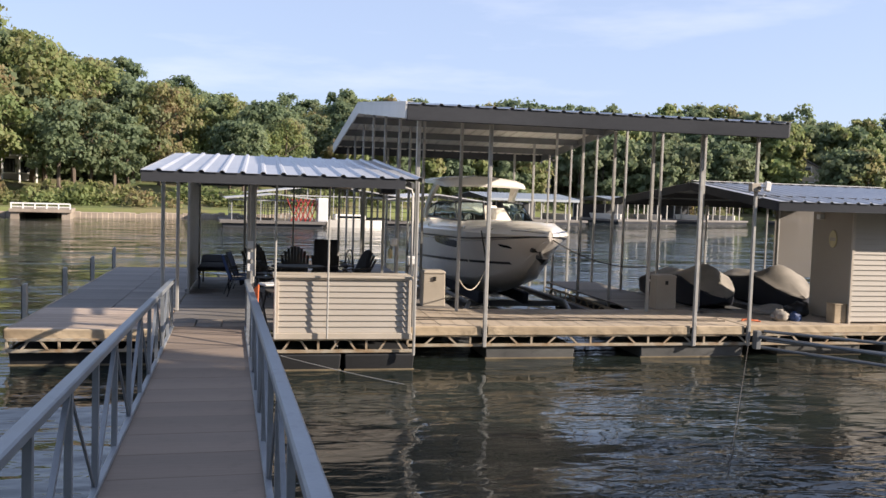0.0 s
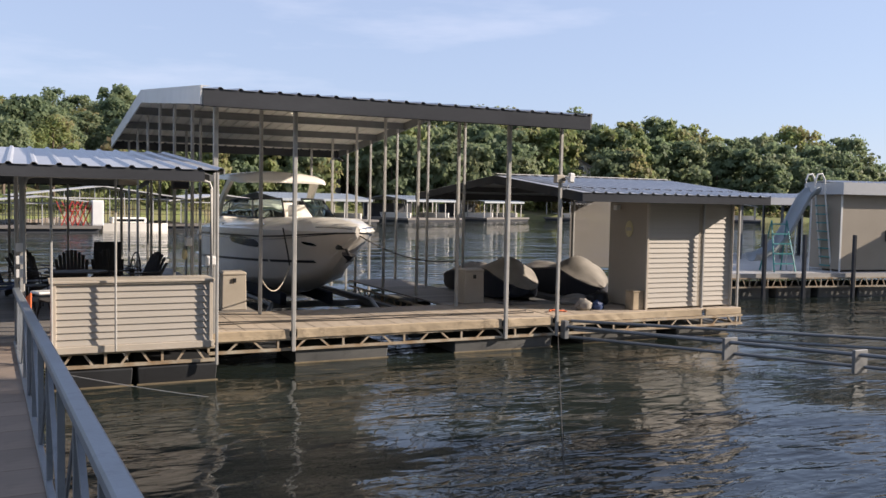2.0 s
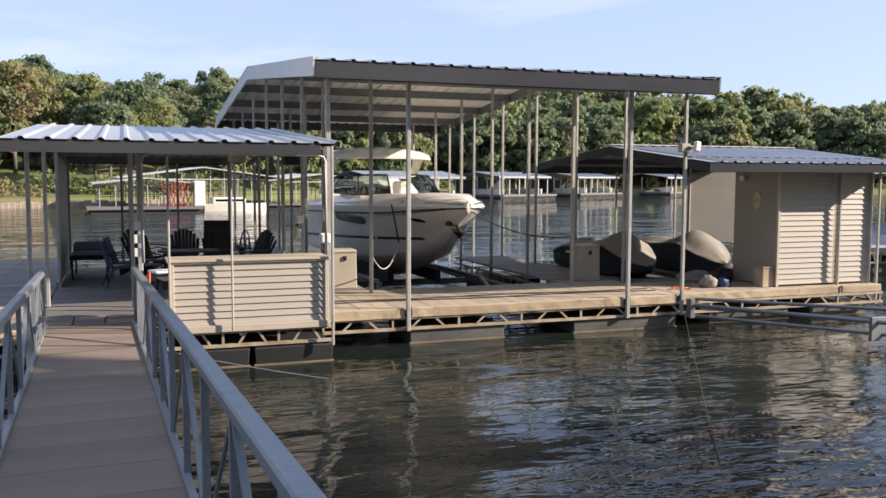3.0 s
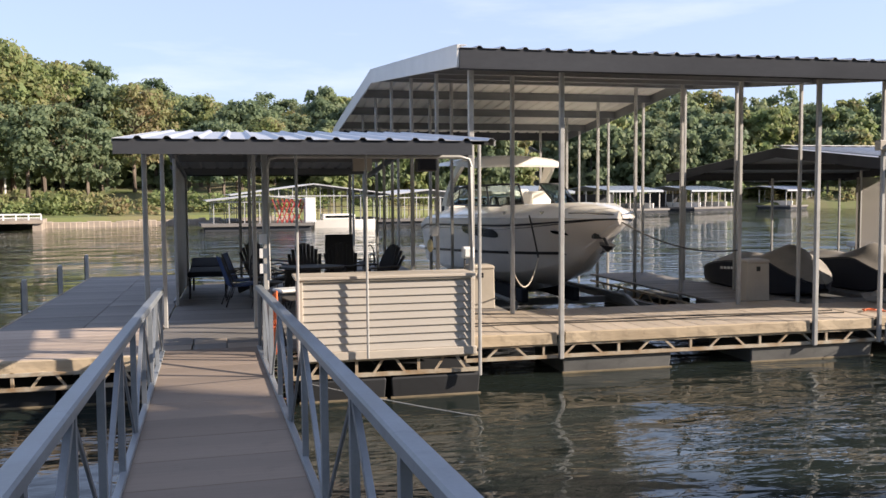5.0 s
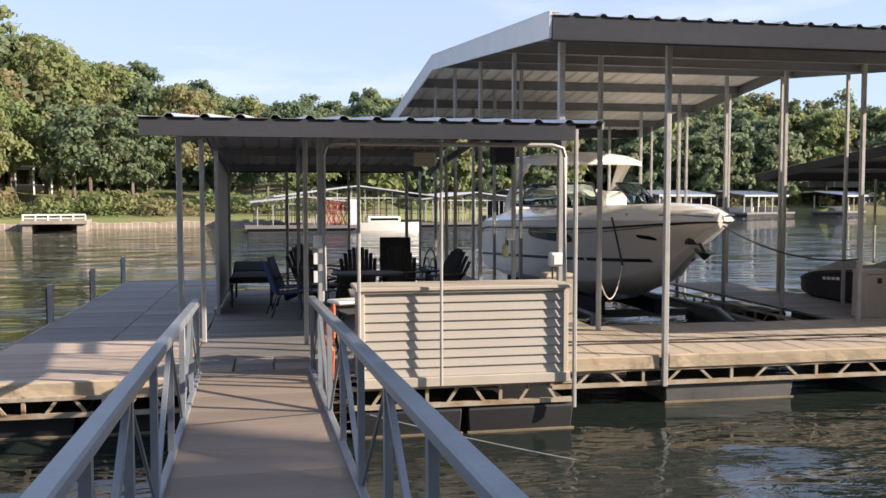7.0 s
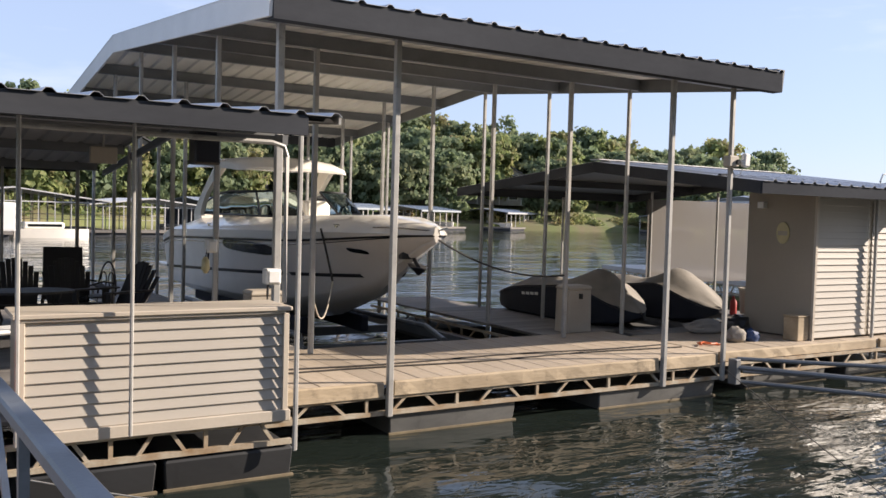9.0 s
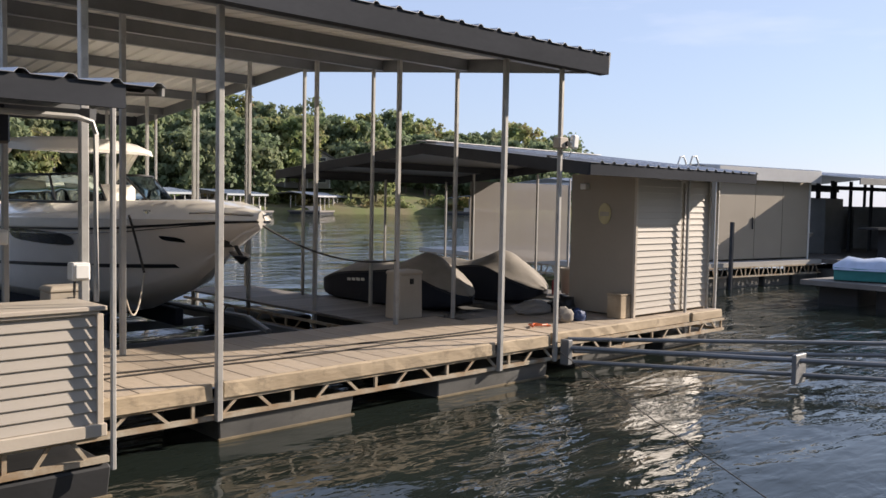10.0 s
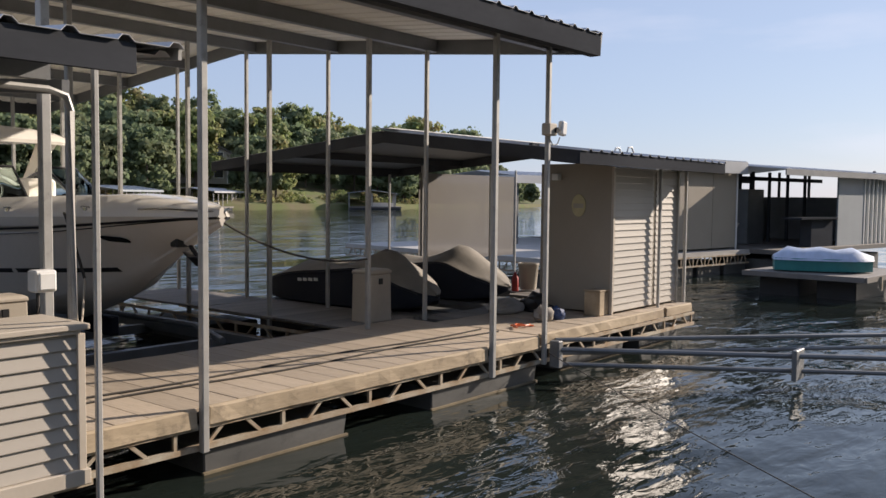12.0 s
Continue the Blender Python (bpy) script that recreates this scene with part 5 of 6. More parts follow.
# open bays beyond the walled room
part("roof", "roof", lambda bm: (rib_roof(bm, NW + 0.32, 16.0, -1.5, 2.55, 3.5, 2.98, 0.3), rib_roof(bm, NW + 0.32, 16.0, 3.5, 2.98, 8.8, 2.5, 0.3)), nbr, thick=0.02)
part("fascia", "purlin", [(NW + 0.32, 16.0, -1.54, -1.5, 2.36, 2.55)], nbr)
for x in (5.0, 5.9, 6.8, 7.7, 8.6, 9.8, 11.2, 12.6):
    for y in (1.6, 4.6, 8.0):
        part("post", "fascia_dark", [(x - 0.045, x + 0.045, y - 0.045, y + 0.045, -0.3, 2.6)], nbr)
part("beam", "fascia_dark", [(NW + 0.4, 14.0, y - 0.04, y + 0.04, 2.28, 2.42) for y in (1.6, 4.6, 8.0)] + [(NW + 0.4, 14.0, 4.57, 4.63, 1.95, 2.03)], nbr)
part("slip_wall", "purlin", [(NW + 0.3, 12.5, 3.0, 3.06, 0.0, 1.6)], nbr)
part("end_wall", "purlin", [(13.0, 13.06, -1.1, 9.0, 0.02, 1.70)], nbr)
for i in range(8):
    part("post", "fascia_dark", [(12.98, 13.07, -0.9 + i * 1.25, -0.82 + i * 1.25, 1.70, 2.7)], nbr)
part("locker", "purlin", [(7.4, 8.5, 1.1, 1.9, 0.02, 1.95)], nbr, bevel=0.02)
part("back_wall", "far_wall", [(9.4, 16.0, 8.1, 8.16, 0.0, 2.5)], nbr)
part("side_wall", "far_wall", [(9.2, 11.2, -1.26, -1.2, 0.0, 2.4)], nbr)
for i in range(7):
    part("wall_rib", "fascia_white", [(11.26 + i * 0.36, 11.34 + i * 0.36, -1.28, -1.2, 0.0, 2.4)], nbr)
part("side_wall", "far_wall", [(11.2, 14.0, -1.18, -1.14, 0.0, 2.4)], nbr)
part("counter", "fascia_dark", [(6.4, 9.0, -1.35, -0.7, 0.95, 1.02), (7.4, 9.0, -1.2, -0.8, 0.02, 0.95)], nbr)
part("skiff_bow", "deck_far", lambda bm: loft(bm, [[(4.75, 0.4, 0.5), (4.75, 0.0, 0.78), (4.75, 0.8, 0.78)], [(5.5, 0.4, 0.66), (5.5, 0.32, 0.80), (5.5, 0.48, 0.80)]]), nbr)

slide = thing("water_slide", "grey water slide with a ladder on the neighbouring dock", "water slide", m=NB @ at(-0.55, 0.6, 0.0, 0) @ Matrix.Diagonal((1, 1, 1.04, 1)))
SPATH = [(0.08, 0, 2.52), (-0.10, 0, 2.50), (-0.35, 0, 2.28), (-0.62, 0, 1.86), (-0.88, 0, 1.42), (-1.16, 0, 1.02), (-1.5, 0, 0.72), (-1.9, 0, 0.56), (-2.2, 0, 0.52)]


def chute(bm):
    # a flume: an open half round trough
    rows = []
    for i, p in enumerate(SPATH):
        q0, q1 = Vector(SPATH[max(0, i - 1)]), Vector(SPATH[min(len(SPATH) - 1, i + 1)])
        d = (q1 - q0).normalized()
        up = Vector((0, 1, 0)).cross(d)
        if up.z < 0:
            up = -up
        rows.append([Vector(p) + Vector((0, 0.27, 0)) * math.cos(a) - up * 0.24 * math.sin(a) for a in [math.pi * (k / 10) for k in range(11)]])
    sheet(bm, rows)


part("chute", "far_wall", chute, slide, smooth=True, thick=0.025)
for s in (-0.22, 0.22):
    part("ladder_rail", "white", lambda bm: tube(bm, [(0.62, s, 0), (0.30, s, 2.2), (0.24, s, 2.75), (0.14, s, 2.92), (-0.02, s, 2.90), (-0.10, s, 2.72), (-0.08, s, 2.50)], 0.026, 8), slide, smooth=True)
for i in range(8):
    f = (i + 0.6) / 8.5
    part("ladder_step", "teal", lambda bm: beam(bm, (0.62 - 0.32 * f, -0.22, 2.2 * f), (0.62 - 0.32 * f, 0.22, 2.2 * f), 0.14, 0.035), slide)
for x, z in ((-0.2, 2.15), (-0.75, 1.35), (-1.5, 0.48)):
    part("support", "white", lambda bm: (tube(bm, [(x - 0.12, -0.32, 0), (x, -0.2, z)], 0.022, 6), tube(bm, [(x + 0.12, 0.32, 0), (x, 0.2, z)], 0.022, 6)), slide)


def dock_pile(x):
    e = thing("mooring_post", "dark steel mooring post at the neighbouring dock's edge", "post", "neighbour mooring posts", NB @ at(x, -0.60, WATER))
    part("pile", "fascia_dark", [(-0.05, 0.05, -0.05, 0.05, -0.5, 1.75)], e, bevel=0.012)


for x in (-3.15, -1.75, 0.05):
    dock_pile(x)
swim_ladder = thing("swim_ladder", "blue folding swim ladder on the neighbouring dock", "ladder", m=NB @ at(-1.95, 0.35, 0.0, 0))
for s in (-0.32, 0.32):
    part("rail", "teal", lambda bm: tube(bm, [(s * 1.2, 0.35, 0.0), (s * 0.85, 0.0, 1.55), (s * 1.2, -0.35, 0.0)], 0.026, 6), swim_ladder)
for z in (0.25, 0.55, 0.85, 1.15, 1.45):
    w = 0.32 * (1.2 - 0.35 * z / 1.55)
    part("rung", "teal", lambda bm: beam(bm, (-w, -0.35 * (1 - z / 1.55), z), (w, -0.35 * (1 - z / 1.55), z), 0.09, 0.035), swim_ladder)

jetty = thing("low_jetty", "low grey timber jetty on dark floats", "jetty", m=at(21.45, 14.1, 0.0, -4))
jetty_plank = None
for i in range(11):
    if jetty_plank is None:
        jetty_plank = part("plank", "grey_plank", [(0, 3.4, -0.125, 0.125, -0.05, 0.0)], jetty, bevel=0.005)
        jetty_plank.location = (0, 0.13, 0)
    else:
        like(jetty_plank, "plank", jetty, at(0, 0.13 + 0.26 * i, 0))
part("edge", "grey_plank", [(-0.05, -0.005, 0.0, 2.87, -0.12, 0.0), (0.0, 3.4, -0.05, -0.005, -0.12, 0.0)], jetty)
part("float", "float_dark", [(0.35, 3.2, 0.3, 1.2, WATER - 0.3, -0.05), (0.35, 3.2, 1.6, 2.6, WATER - 0.3, -0.05)], jetty, bevel=0.03)
for x in (0.9, 1.9, 2.9):
    part("bracket", "chord", [(x - 0.03, x + 0.03, -0.10, -0.052, -0.34, -0.02)], jetty)

skiff = thing("covered_skiff", "teal boat under a pale blue tarp on a dock", "boat", m=at(22.65, 15.4, 0.0, -68) @ Matrix.Diagonal((0.52, 0.72, 0.8, 1)))
part("hull", "teal", lambda bm: loft(bm, [[(x, -w, 0.42), (x, -w * 0.85, 0.04), (x, w * 0.85, 0.04), (x, w, 0.42)] for x, w in ((-2.1, 0.6), (-1.2, 0.8), (0.6, 0.85), (1.7, 0.6), (2.2, 0.15))]), skiff, smooth=True)
part("tarp", "tarp", lambda bm: loft(bm, [[(x, -w, 0.36), (x, -w * 0.7, h * 0.85 + 0.03 * math.sin(x * 5)), (x, 0, h + 0.04 * math.sin(x * 7)), (x, w * 0.7, h * 0.85), (x, w, 0.36)] for x, w, h in ((-2.15, 0.62, 0.5), (-1.5, 0.8, 0.72), (-0.8, 0.86, 0.66), (-0.1, 0.88, 0.78), (0.6, 0.88, 0.70), (1.3, 0.78, 0.74), (1.8, 0.62, 0.6), (2.25, 0.18, 0.5))]), skiff, smooth=True)


# ---- far docks and houses ----
def far_dock(x, y, turn, w, d, h, bays, label, roof_mat="fascia_white", wall=None):
    e = thing("far_boat_dock", label, "boat dock", "docks on the far shore", at(x, y, 0, turn))
    part("deck", "grey_plank", [(-w / 2 - 0.8, w / 2 + 0.8, -d / 2 - 1.0, d / 2, WATER + 0.25, WATER + 0.5)], e)
    part("float", "fascia_dark", [(-w / 2 - 0.6, w / 2 + 0.6, -d / 2 - 0.9, d / 2, WATER - 0.1, WATER + 0.25)], e)
    part("roof", roof_mat, lambda bm: (rib_roof(bm, -w / 2 - 0.4, w / 2 + 0.4, -d / 2 - 0.3, h, 0, h + d * 0.07, 0.5), rib_roof(bm, -w / 2 - 0.4, w / 2 + 0.4, 0, h + d * 0.07, d / 2 + 0.3, h, 0.5)), e, thick=0.05)
    part("fascia", roof_mat, [(-w / 2 - 0.4, w / 2 + 0.4, -d / 2 - 0.34, -d / 2 - 0.3, h - 0.22, h)], e)
    p0 = None
    for i in range(bays + 1):
        for yy in (-d / 2, 0, d / 2):
            m = at(-w / 2 + w * i / bays, yy, WATER)
            if p0 is None:
                p0 = part("post", "steel" if x > 20 else "white", [(-0.06, 0.06, -0.06, 0.06, 0, h - WATER)], e)
                p0.matrix_local = m
            else:
                like(p0, "post", e, m)
    if wall:
        part("wall", wall, [(w * 0.12, w * 0.22, -d / 2 + 0.3, -d / 2 + 2.2, WATER + 0.5, h - 0.1)], e)
    part("back_wall", "fascia_dark", [(-w / 2, w / 2, d / 2 - 0.1, d / 2, WATER + 0.5, WATER + 2.3)], e)
    for i in range(bays):
        if (i * 7 + int(w)) % 4 == 1:
            bx = -w / 2 + w * (i + 0.5) / bays
            part("moored_boat", "gel", lambda bm: loft(bm, [[(bx - ww, yy, WATER + 1.15), (bx - ww * 0.6, yy, WATER + 0.45), (bx + ww * 0.6, yy, WATER + 0.45), (bx + ww, yy, WATER + 1.15)] for yy, ww in ((-d / 2 + 0.2, 0.1), (-d / 2 + 1.5, 0.75), (-d / 2 + 5.0, 0.9))]), e, smooth=True)
    return e


def gabled_dock(x, y, turn, w, d, h, up, bays, rows, label):
    """A covered dock whose low gable faces the water, on many slim pale posts."""
    e = thing("far_boat_dock", label, "boat dock", "docks on the far shore", at(x, y, 0, turn))
    part("deck", "grey_plank", [(-w / 2 - 0.9, w / 2 + 0.5, -d / 2 - 1.2, -d / 2 + 0.4, WATER + 0.3, WATER + 0.5), (-w / 2 - 0.9, -w / 2 + 0.4, -d / 2 + 0.4, d / 2, WATER + 0.3, WATER + 0.5), (w / 2 - 0.4, w / 2 + 0.5, -d / 2 + 0.4, d / 2, WATER + 0.3, WATER + 0.5)], e)
    part("float", "fascia_dark", [(-w / 2 - 0.7, w / 2 + 0.3, -d / 2 - 1.0, -d / 2 + 0.3, WATER - 0.1, WATER + 0.3)], e, bevel=0.03)

    def top(bm):
        for s in (-1, 1):
            beam(bm, (s * (w / 2 + 0.5), 0, h), (0, 0, h + up), d + 0.8, 0.05, (0, 0, 1))
    part("roof", "far_roof", top, e)
    part("fascia", "far_trim", lambda bm: [beam(bm, (s * (w / 2 + 0.5), -d / 2 - 0.42, h - 0.02), (0, -d / 2 - 0.42, h + up - 0.02), 0.04, 0.09) for s in (-1, 1)], e)
    for k in range(rows):
        yy = -d / 2 + d * k / (rows - 1)
        part("truss", "far_trim", lambda bm: box(bm, -w / 2, w / 2, yy - 0.03, yy + 0.03, h - 0.16, h - 0.08), e)
        for i in range(bays + 1):
            px = -w / 2 + w * i / bays
            part("post", "far_trim", [(px - 0.028, px + 0.028, yy - 0.028, yy + 0.028, WATER, h + up * (1 - abs(px) / (w / 2 + 0.5)) - 0.03)], e)
    for z in (0.45, 0.85):
        part("rail", "far_trim", [(-w / 2, w / 2, d / 2 - 0.02, d / 2 + 0.02, z, z + 0.05)], e)
    return e


gabled_dock(1.6, 71.0, 4, 6.4, 6, 1.55, 0.40, 6, 3, "pale gabled far boat dock on slim posts")
gabled_dock(5.9, 78.0, 4, 12.0, 8, 1.95, 0.85, 11, 4, "wide pale gabled far boat dock on slim posts")
gabled_dock(15.2, 79.0, 8, 8.4, 8, 1.75, 0.55, 8, 3, "low pale gabled far boat dock on slim posts")
locker = thing("dock_locker", "tall white locker on a far dock", "locker", m=at(5.35, 67.9, WATER + 0.5, 4))
part("body", "white", [(-0.38, 0.38, -0.4, 0.4, 0.0, 1.8)], locker, bevel=0.03)
part("door", "fascia_white", [(-0.34, 0.34, -0.425, -0.402, 0.1, 1.7)], locker)
far_dock(29, 96.0, 14, 11.0, 9, 2.1, 7, "grey-roofed far boat dock on slim posts", "far_wall")
far_dock(47, 108.0, 22, 9.0, 8, 2.2, 5, "grey far boat dock with moored boats", "far_wall")
far_dock(62, 116.0, 28, 10.0, 8, 2.2, 6, "grey far boat dock with moored boats", "far_wall")
far_dock(82, 124.0, 34, 14.0, 8, 2.2, 7, "grey far boat dock beside a house wall", "roof", "house")
far_dock(113, 118.0, 46, 10.0, 8, 2.2, 6, "grey far boat dock with moored boats", "far_wall")

red_frame = thing("red_slide", "red water slide frame on a far dock", "water slide", m=at(3.9, 67.6, WATER + 0.5, 4))
for i in range(5):
    part("brace", "red", lambda bm: beam(bm, (-0.9 + i * 0.35, 0, 0.0), (-0.2 + i * 0.35, 0, 1.7), 0.07, 0.07), red_frame)
    part("brace", "red", lambda bm: beam(bm, (0.9 - i * 0.35, 0.2, 0.0), (0.2 - i * 0.35, 0.2, 1.7), 0.06, 0.06), red_frame)

cruiser = thing("far_cruiser", "white cabin boat moored at the far dock", "boat", "far boats", at(8.2, 70.5, WATER, -84) @ Matrix.Diagonal((0.6, 0.6, 0.5, 1)))
part("hull", "gel", lambda bm: loft(bm, [[(-w, y, 1.2), (-w * 0.7, y, -0.1), (w * 0.7, y, -0.1), (w, y, 1.2)] for y, w in ((-4, 1.2), (0, 1.3), (2.5, 0.9), (4, 0.1))]), cruiser, smooth=True)
part("cabin", "gel", [(-0.9, 0.9, -3.0, 1.2, 1.2, 2.1)], cruiser, bevel=0.15)
part("window", "tint", [(-0.93, 0.93, -2.6, 0.9, 1.5, 1.85)], cruiser)

pier = thing("far_pier", "small concrete pier with a white rail on the far shore", "pier", m=at(-16.0, 74.0, WATER, 8))
part("deck", "stone", [(-2.2, 2.2, -1.6, 4.0, 0.55, 0.8)], pier)
part("footing", "stone", [(-2.1, -1.5, -1.4, 3.5, -0.2, 0.55), (1.5, 2.1, -1.4, 3.5, -0.2, 0.55)], pier)
part("rail", "white", [(-2.1, 2.1, -1.5, -1.42, 1.16, 1.27), (-2.1, 2.1, -1.5, -1.42, 0.94, 1.00)], pier)
for i in range(6):
    part("rail_post", "white", [(-2.1 + i * 0.83, -2.0 + i * 0.83, -1.52, -1.40, 0.8, 1.2)], pier)

sea = bmesh.new()
for a in range(-26, 4):
    for k in range(3):
        d0 = shore_at(a + k / 3.0)
        x, y = polar(a + k / 3.0, d0 - 0.2)
        h = 0.55 + 0.25 * noise.noise((a * 1.7 + k, 3, 0))
        beam(sea, (x - 0.28, y, WATER + h / 2 - 0.1), (x + 0.28 + 0.1 * noise.noise((a, k, 5)), y + 0.1, WATER + h / 2 - 0.1), 0.55, h)
tagged(finish(sea, "shore_wall", "stone", bevel=0.05), "low pale stone wall along the far shore", "retaining wall", kind="stuff")


def house(a, back, turn, w, d, h, label, wall="house"):
    x, y = polar(a, shore_at(a) + back)
    z = rise(a, back) - 0.6
    e = thing("house", label, "house", "houses on the far shore", at(x, y, z, -a + turn))
    part("wall", wall, [(-w / 2, w / 2, -d / 2, d / 2, 0, h)], e)

    def gable_roof(bm):
        for s in (-1, 1):
            beam(bm, (s * (w / 2 + 0.5), 0, h - 0.1), (0, 0, h + w * 0.30), d + 1.0, 0.2, (0, 0, 1))
    part("roof", "shingle", gable_roof, e)
    part("gable", wall, lambda bm: loft(bm, [[(-w / 2, yy, h), (w / 2, yy, h), (0, yy, h + w * 0.27)] for yy in (-d / 2, d / 2)]), e)
    for i in range(3):
        for k in range(2):
            xx = -w / 2 + w * (i + 0.5) / 3
            zz = 1.0 + k * 2.8
            if zz + 1.5 < h + 0.5:
                win = part("window", "tint", [(xx - 0.7, xx + 0.7, -d / 2 - 0.03, -d / 2 + 0.02, zz, zz + 1.4)], e)
                part("frame", "white", [(xx - 0.8, xx - 0.7, -d / 2 - 0.06, -d / 2, zz - 0.1, zz + 1.5), (xx + 0.7, xx + 0.8, -d / 2 - 0.06, -d / 2, zz - 0.1, zz + 1.5), (xx - 0.7, xx + 0.7, -d / 2 - 0.06, -d / 2, zz + 1.4, zz + 1.5), (xx - 0.7, xx + 0.7, -d / 2 - 0.06, -d / 2, zz - 0.1, zz)], e)
    part("balcony", "fascia_white", [(-w / 2, w / 2, -d / 2 - 2.0, -d / 2 - 0.05, 2.6, 2.75), (-w / 2, w / 2, -d / 2 - 2.0, -d / 2 - 1.94, 3.5, 3.6)], e)
    for i in range(4):
        part("balcony_post", "fascia_white", [(-w / 2 + i * w / 3.2, -w / 2 + 0.15 + i * w / 3.2, -d / 2 - 2.0, -d / 2 - 1.85, 0, 3.55)], e)


house(26.5, 14, 6, 11, 8, 6.0, "grey two-storey house among the trees")
house(17.5, 16, -8, 10, 8, 5.5, "grey two-storey house among the trees")
house(11.0, 18, 5, 10, 8, 5.5, "dark wooden house behind the far docks", "tan")
house(34.0, 20, 0, 12, 8, 5.0, "low house among the trees")
house(-15.2, 22, 10, 5, 6, 4.0, "pale house behind the shore trees", "house")


# ---- trees ----
def crown(rng, h, spread, n, size, low=0.28):
    """Leaf clumps on the shells of many small bunches; returns points and quads."""
    bunches = []
    for k in range(64):
        f = rng.uniform(low, 0.97)
        r = spread * max(0.25, 1 - (abs(f - 0.52) * 1.75) ** 2) * rng.uniform(0.15, 1.0) ** 0.6
        a = rng.uniform(0, 2 * math.pi)
        bunches.append((r * math.cos(a), r * math.sin(a), f * h, spread * rng.uniform(0.15, 0.31)))
    b = np.array(bunches)
    pick = rng.integers(0, len(b), n)
    way = rng.normal(size=(n, 3))
    way[:, 2] = way[:, 2] * 0.8 + 0.25
    way /= np.linalg.norm(way, axis=1)[:, None]
    rad = b[pick, 3] * rng.uniform(0.2, 1.2, n)
    c = b[pick, :3] + way * rad[:, None] * np.array((1, 1, 0.75))
    out = c * np.array((1, 1, 0)) / spread + np.array((0, 0, 0.35))
    nrm = way * 0.7 + out * 0.7 + rng.normal(scale=0.6, size=(n, 3))
    nrm /= np.linalg.norm(nrm, axis=1)[:, None]
    t = np.cross(nrm, rng.normal(size=(n, 3)))
    t /= np.linalg.norm(t, axis=1)[:, None]
    u = np.cross(nrm, t)
    s = size * rng.uniform(0.5, 1.25, n)[:, None]
    pts = np.stack([c - t * s, c - u * s * 0.62 + nrm * s * 0.15, c + t * s, c + u * s * 0.62 + nrm * s * 0.15], 1)
    return pts.reshape(-1, 3)


def leaf_mesh(name, pts, mat):
    me = bpy.data.meshes.new(name)
    k = len(pts) // 4
    me.vertices.add(len(pts)); me.loops.add(k * 4); me.polygons.add(k)
    me.vertices.foreach_set("co", pts.astype(np.float32).ravel())
    me.loops.foreach_set("vertex_index", np.arange(k * 4, dtype=np.int32))
    me.polygons.foreach_set("loop_start", np.arange(0, k * 4, 4, dtype=np.int32))
    me.update()
    me.validate()
    me.materials.append(M[mat])
    return me


def make_tree(name, seed, h, spread, n, size, mat, label, group):
    rng = np.random.default_rng(seed)
    random.seed(seed)

    def wood(bm):
        lean = random.uniform(-0.3, 0.3)
        tube(bm, [(0, 0, -0.4), (lean * 0.2, 0, h * 0.2), (lean * 0.6, 0.1, h * 0.5), (lean, 0, h * 0.86)], [h * 0.026, h * 0.020, h * 0.013, h * 0.004], 7)
        for k in range(9):
            a, z = random.uniform(0, 6.28), h * random.uniform(0.28, 0.7)
            r = spread * random.uniform(0.5, 0.85)
            tube(bm, [(lean * z / h, 0, z), (r * 0.5 * math.cos(a), r * 0.5 * math.sin(a), z + r * 0.35), (r * math.cos(a), r * math.sin(a), z + r * 0.6)], [h * 0.009, h * 0.006, h * 0.002], 5)
    t = tagged(part(name, "bark", wood, smooth=True), label, "tree", group)
    leaves = new("crown", leaf_mesh("crown", crown(rng, h, spread, n, size), mat))
    leaves.parent = t
    return t


kinds = [make_tree("tree", 11 + i, 1.0 * h, s, 3600, 0.28, m, "leafy deciduous tree on the far bank", "trees on the far bank")
         for i, (h, s, m) in enumerate(((11, 3.6, "leaf"), (12, 4.2, "leaf_lit"), (10, 3.9, "leaf"), (13, 4.0, "leaf_lit"), (9, 3.4, "leaf")))]
random.seed(5)


def skyline(a):
    """Rise of the treetops over the eye, by bearing."""
    pts = ((-40, 0.19), (-22, 0.190), (-15, 0.172), (-10, 0.140), (-5, 0.123), (0, 0.108), (5, 0.108), (15, 0.104), (26, 0.106), (34, 0.099), (41, 0.087), (44.5, 0.072), (46, 0.073), (48.5, 0.083), (51, 0.070), (52.5, 0.055), (54, 0.02), (70, 0.012), (90, 0.012))
    for (a0, v0), (a1, v1) in zip(pts, pts[1:]):
        if a0 <= a <= a1:
            return v0 + (v1 - v0) * (a - a0) / (a1 - a0)
    return pts[-1][1]


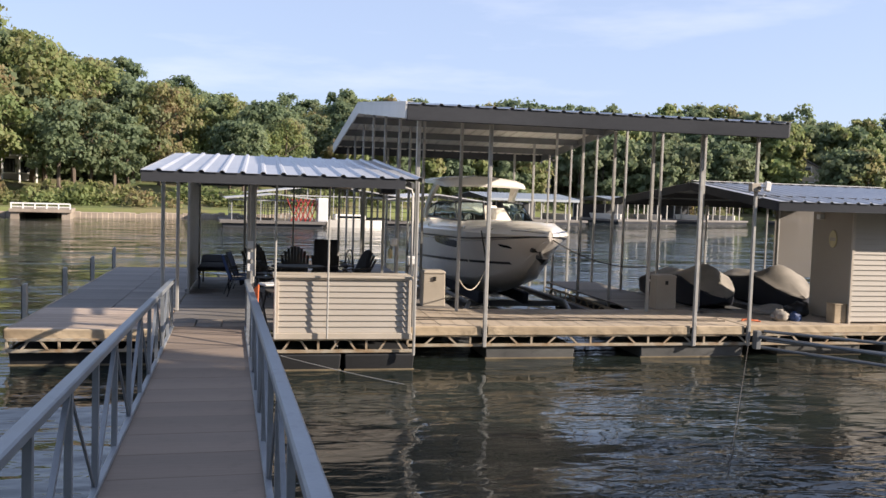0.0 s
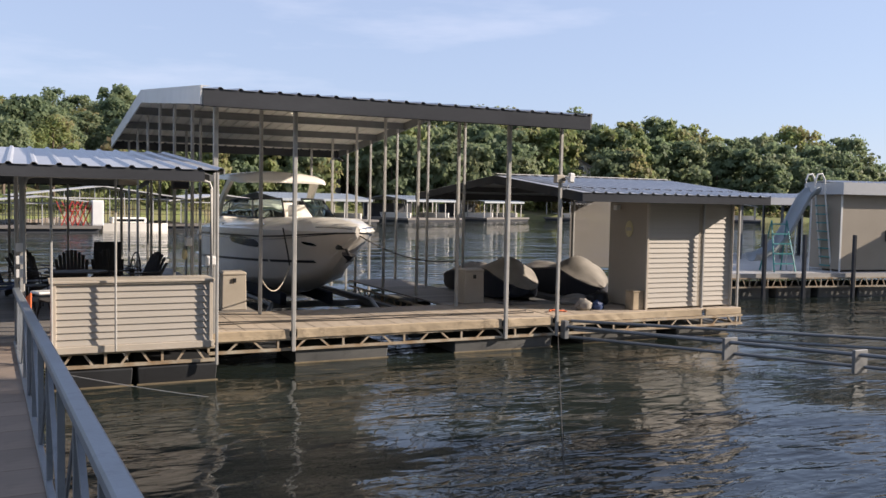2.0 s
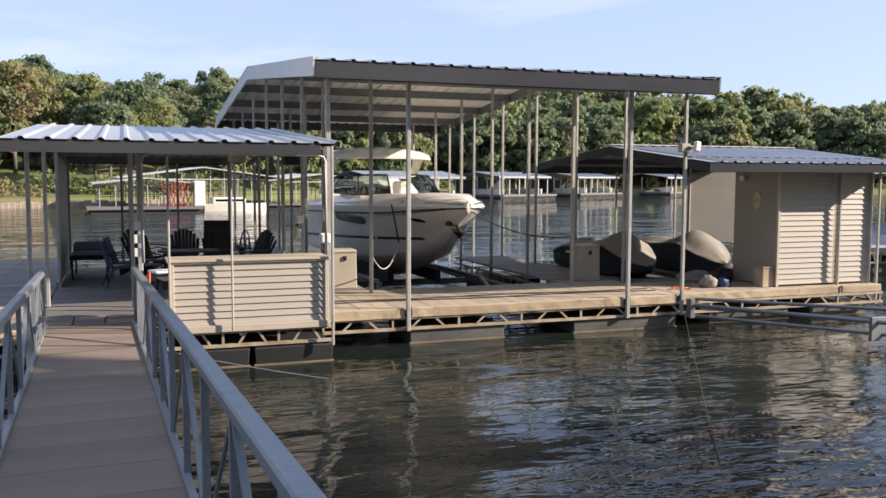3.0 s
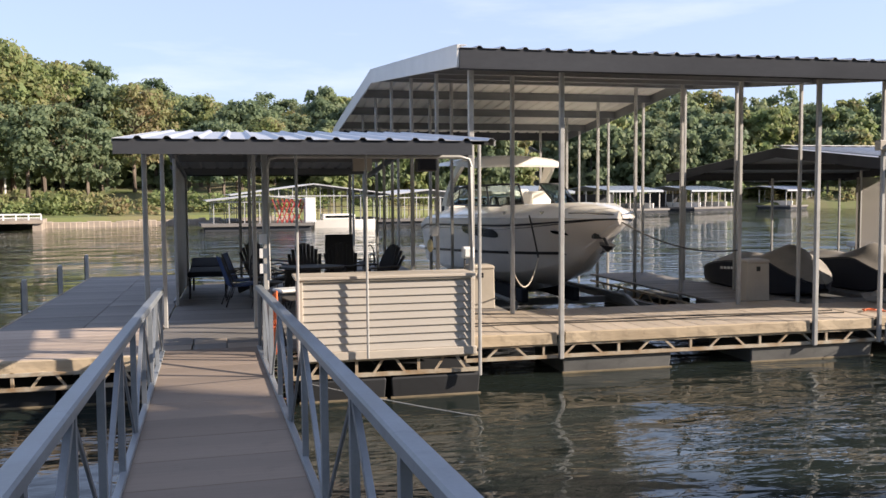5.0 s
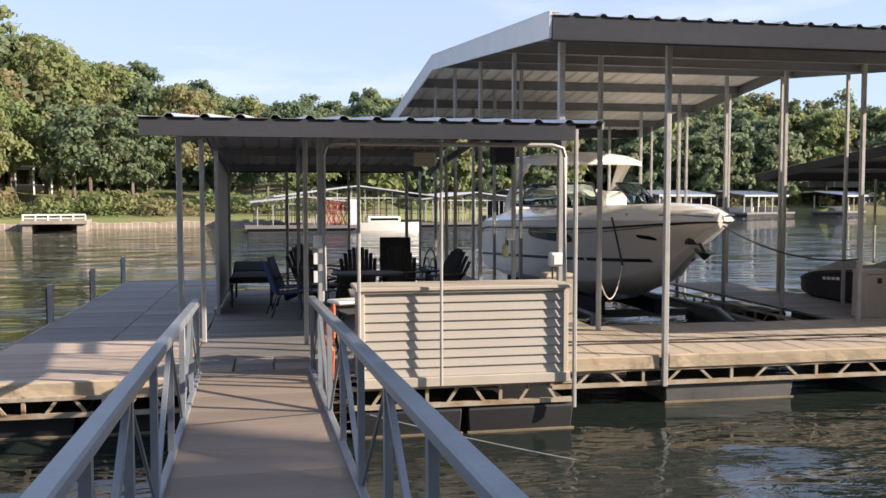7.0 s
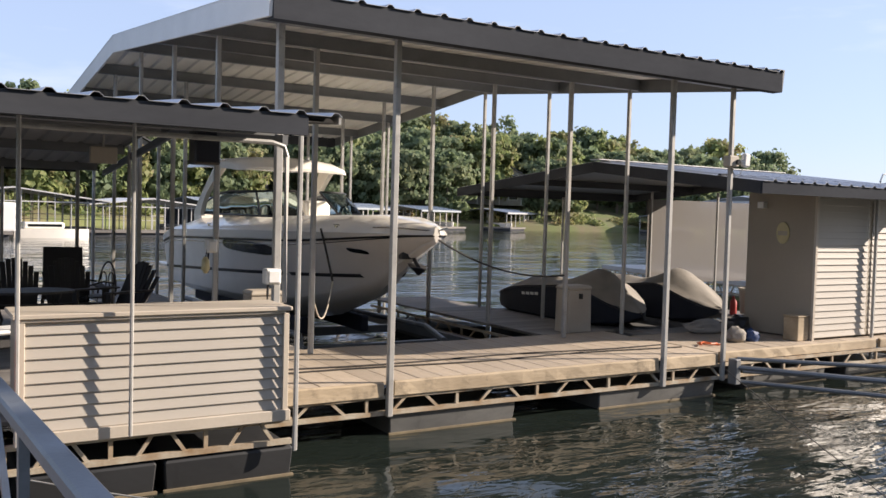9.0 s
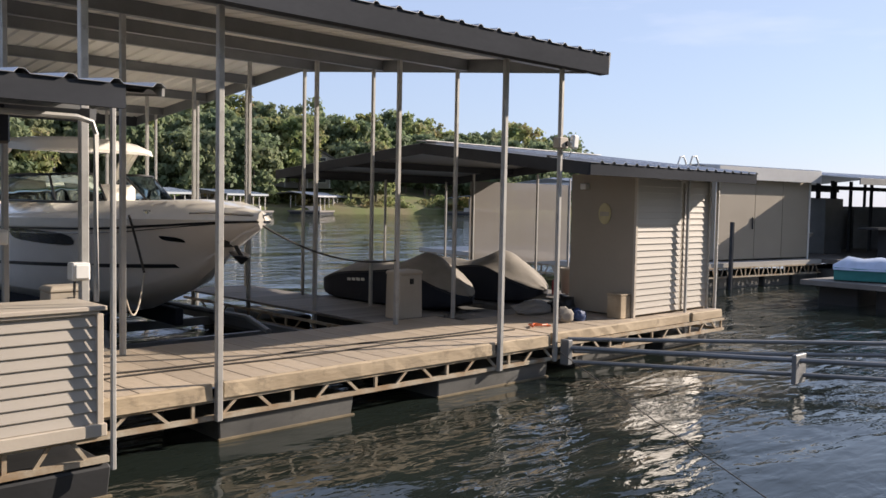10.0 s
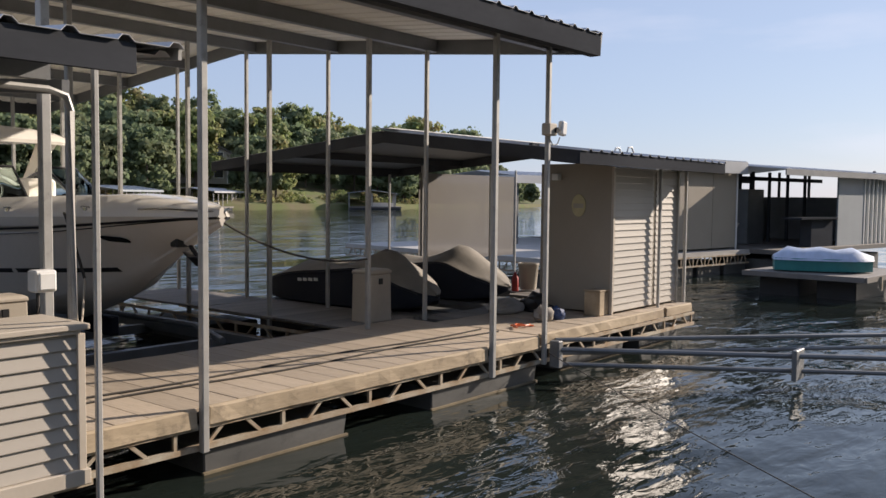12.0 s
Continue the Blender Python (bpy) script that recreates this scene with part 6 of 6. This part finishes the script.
HEIGHTS = (11, 12, 10, 13, 9)
placed = 0
for a10 in range(-300, 60, 14):
    for row, (b0, b1) in enumerate(((5, 9), (15, 22), (30, 40), (42, 56))):
        a = a10 / 10 + random.uniform(-0.6, 0.6) + row * 0.5
        if row == 0 and -13 < a < -3 and random.random() < 0.55:
            continue
        if row == 0 and random.random() < 0.35:
            continue
        back = random.uniform(b0, b1)
        d = shore_at(a) + back
        z = rise(a, back)
        top = 2 + skyline(a) * d * random.uniform(0.80, 1.03) * (0.78, 0.98, 1.06, 1.0)[row]
        k = random.randrange(5)
        f = max(0.5, min(1.7, (top - z) / HEIGHTS[k]))
        x, y = polar(a, d)
        m = Matrix.Translation((x, y, z)) @ Matrix.Rotation(random.uniform(0, 6.28), 4, "Z") @ Matrix.Diagonal((f * random.uniform(0.85, 1.1), f, f, 1))
        if placed < 5:
            kinds[placed].matrix_world = m
        else:
            o = copy_thing(kinds[k], Matrix.Translation((x, y, z)))
            o.matrix_basis = m
        placed += 1

# far woods beyond the nearer trees, as one mass of leaves
rng = np.random.default_rng(77)
mass, lit = [], []
trunks = bmesh.new()
for a10 in range(58, 560, 9):
    for row, (b0, b1) in enumerate(((3, 7), (12, 20), (28, 40))):
        a = a10 / 10 + rng.uniform(-0.5, 0.5)
        if row == 0 and (rng.random() < 0.45 or 40 < a < 47):
            continue
        back = rng.uniform(b0, b1)
        d = shore_at(a) + back
        z = rise(a, back)
        top = 2 + skyline(a) * d * rng.uniform(0.82, 1.03) * (0.70, 0.92, 1.08)[row]
        h = max(5.0, top - z)
        pts = crown(rng, h, h * 0.36, 2300, 0.34 + d * 0.0010, 0.16)
        x, y = polar(a, d)
        (lit if rng.random() < 0.22 else mass).append(pts + np.array((x, y, z)))
        tube(trunks, [(x, y, z - 0.5), (x + 0.2, y, z + h * 0.6)], [h * 0.022, h * 0.01], 5)
woods = tagged(new("far_woods", leaf_mesh("far_woods", np.concatenate(mass), "leaf")), "dense green woods on the far hillside", "woods", kind="stuff")
woods2 = tagged(new("far_woods", leaf_mesh("far_woods", np.concatenate(lit), "leaf_lit")), "yellowing trees among the far woods", "woods", kind="stuff")
tagged(finish(trunks, "far_trunks", "bark"), "tree trunks of the far woods", "woods", kind="stuff")

# low shrubs along the far shore, and the undergrowth between the trunks
shrubs = []
under = []
for i in range(520):
    a = rng.uniform(-30, 50)
    back = rng.uniform(20, 52)
    d = shore_at(a) + back
    x, y = polar(a, d)
    pts = crown(rng, rng.uniform(2.4, 4.6), 2.4, 130, 0.5, 0.1)
    under.append(pts + np.array((x, y, rise(a, back) - 0.3)))
tagged(new("undergrowth", leaf_mesh("undergrowth", np.concatenate(under), "leaf")), "green undergrowth between the far trees", "undergrowth", kind="stuff")
for i in range(240):
    a = rng.uniform(-26, 50)
    back = rng.uniform(1.5, 7)
    d = shore_at(a) + back
    x, y = polar(a, d)
    pts = crown(rng, 1.6, 1.2, 90, 0.26, 0.1)
    shrubs.append(pts * np.array((1, 1, rng.uniform(0.5, 1.2))) + np.array((x, y, rise(a, back) - 0.2)))
tagged(new("shrubs", leaf_mesh("shrubs", np.concatenate(shrubs), "leaf_lit")), "low shrubs and tall grass along the shore", "shrubs", kind="stuff")

# unseen trees added on the home bank, behind the walker, to shade the gangway
home = make_tree("tree", 91, 16, 5.6, 7000, 0.62, "leaf", "tall unseen leafy tree added on the home bank", "trees on the home bank")
spots = ((27, -4.8, 1.0), (33, -7.4, 1.1), (22, -7.5, 1.0), (39, -10.6, 1.2), (24, -4.2, 1.0), (30, -6.6, 1.05), (36, -9.3, 1.15), (30, -13, 1.1), (43, -13.5, 1.2), (20, -11, 0.95), (27, -18, 1.1), (50, -18, 1.2), (12, -15, 0.9), (-12, -14, 0.9), (-24, -15, 1.0), (2, -20, 1.0))
for i, (x, y, f) in enumerate(spots):
    m = Matrix.Translation((x, y, 1.0)) @ Matrix.Rotation(i * 1.3, 4, "Z") @ Matrix.Diagonal((f, f, f, 1))
    if i == 0:
        home.matrix_world = m
    else:
        copy_thing(home, m).matrix_basis = m
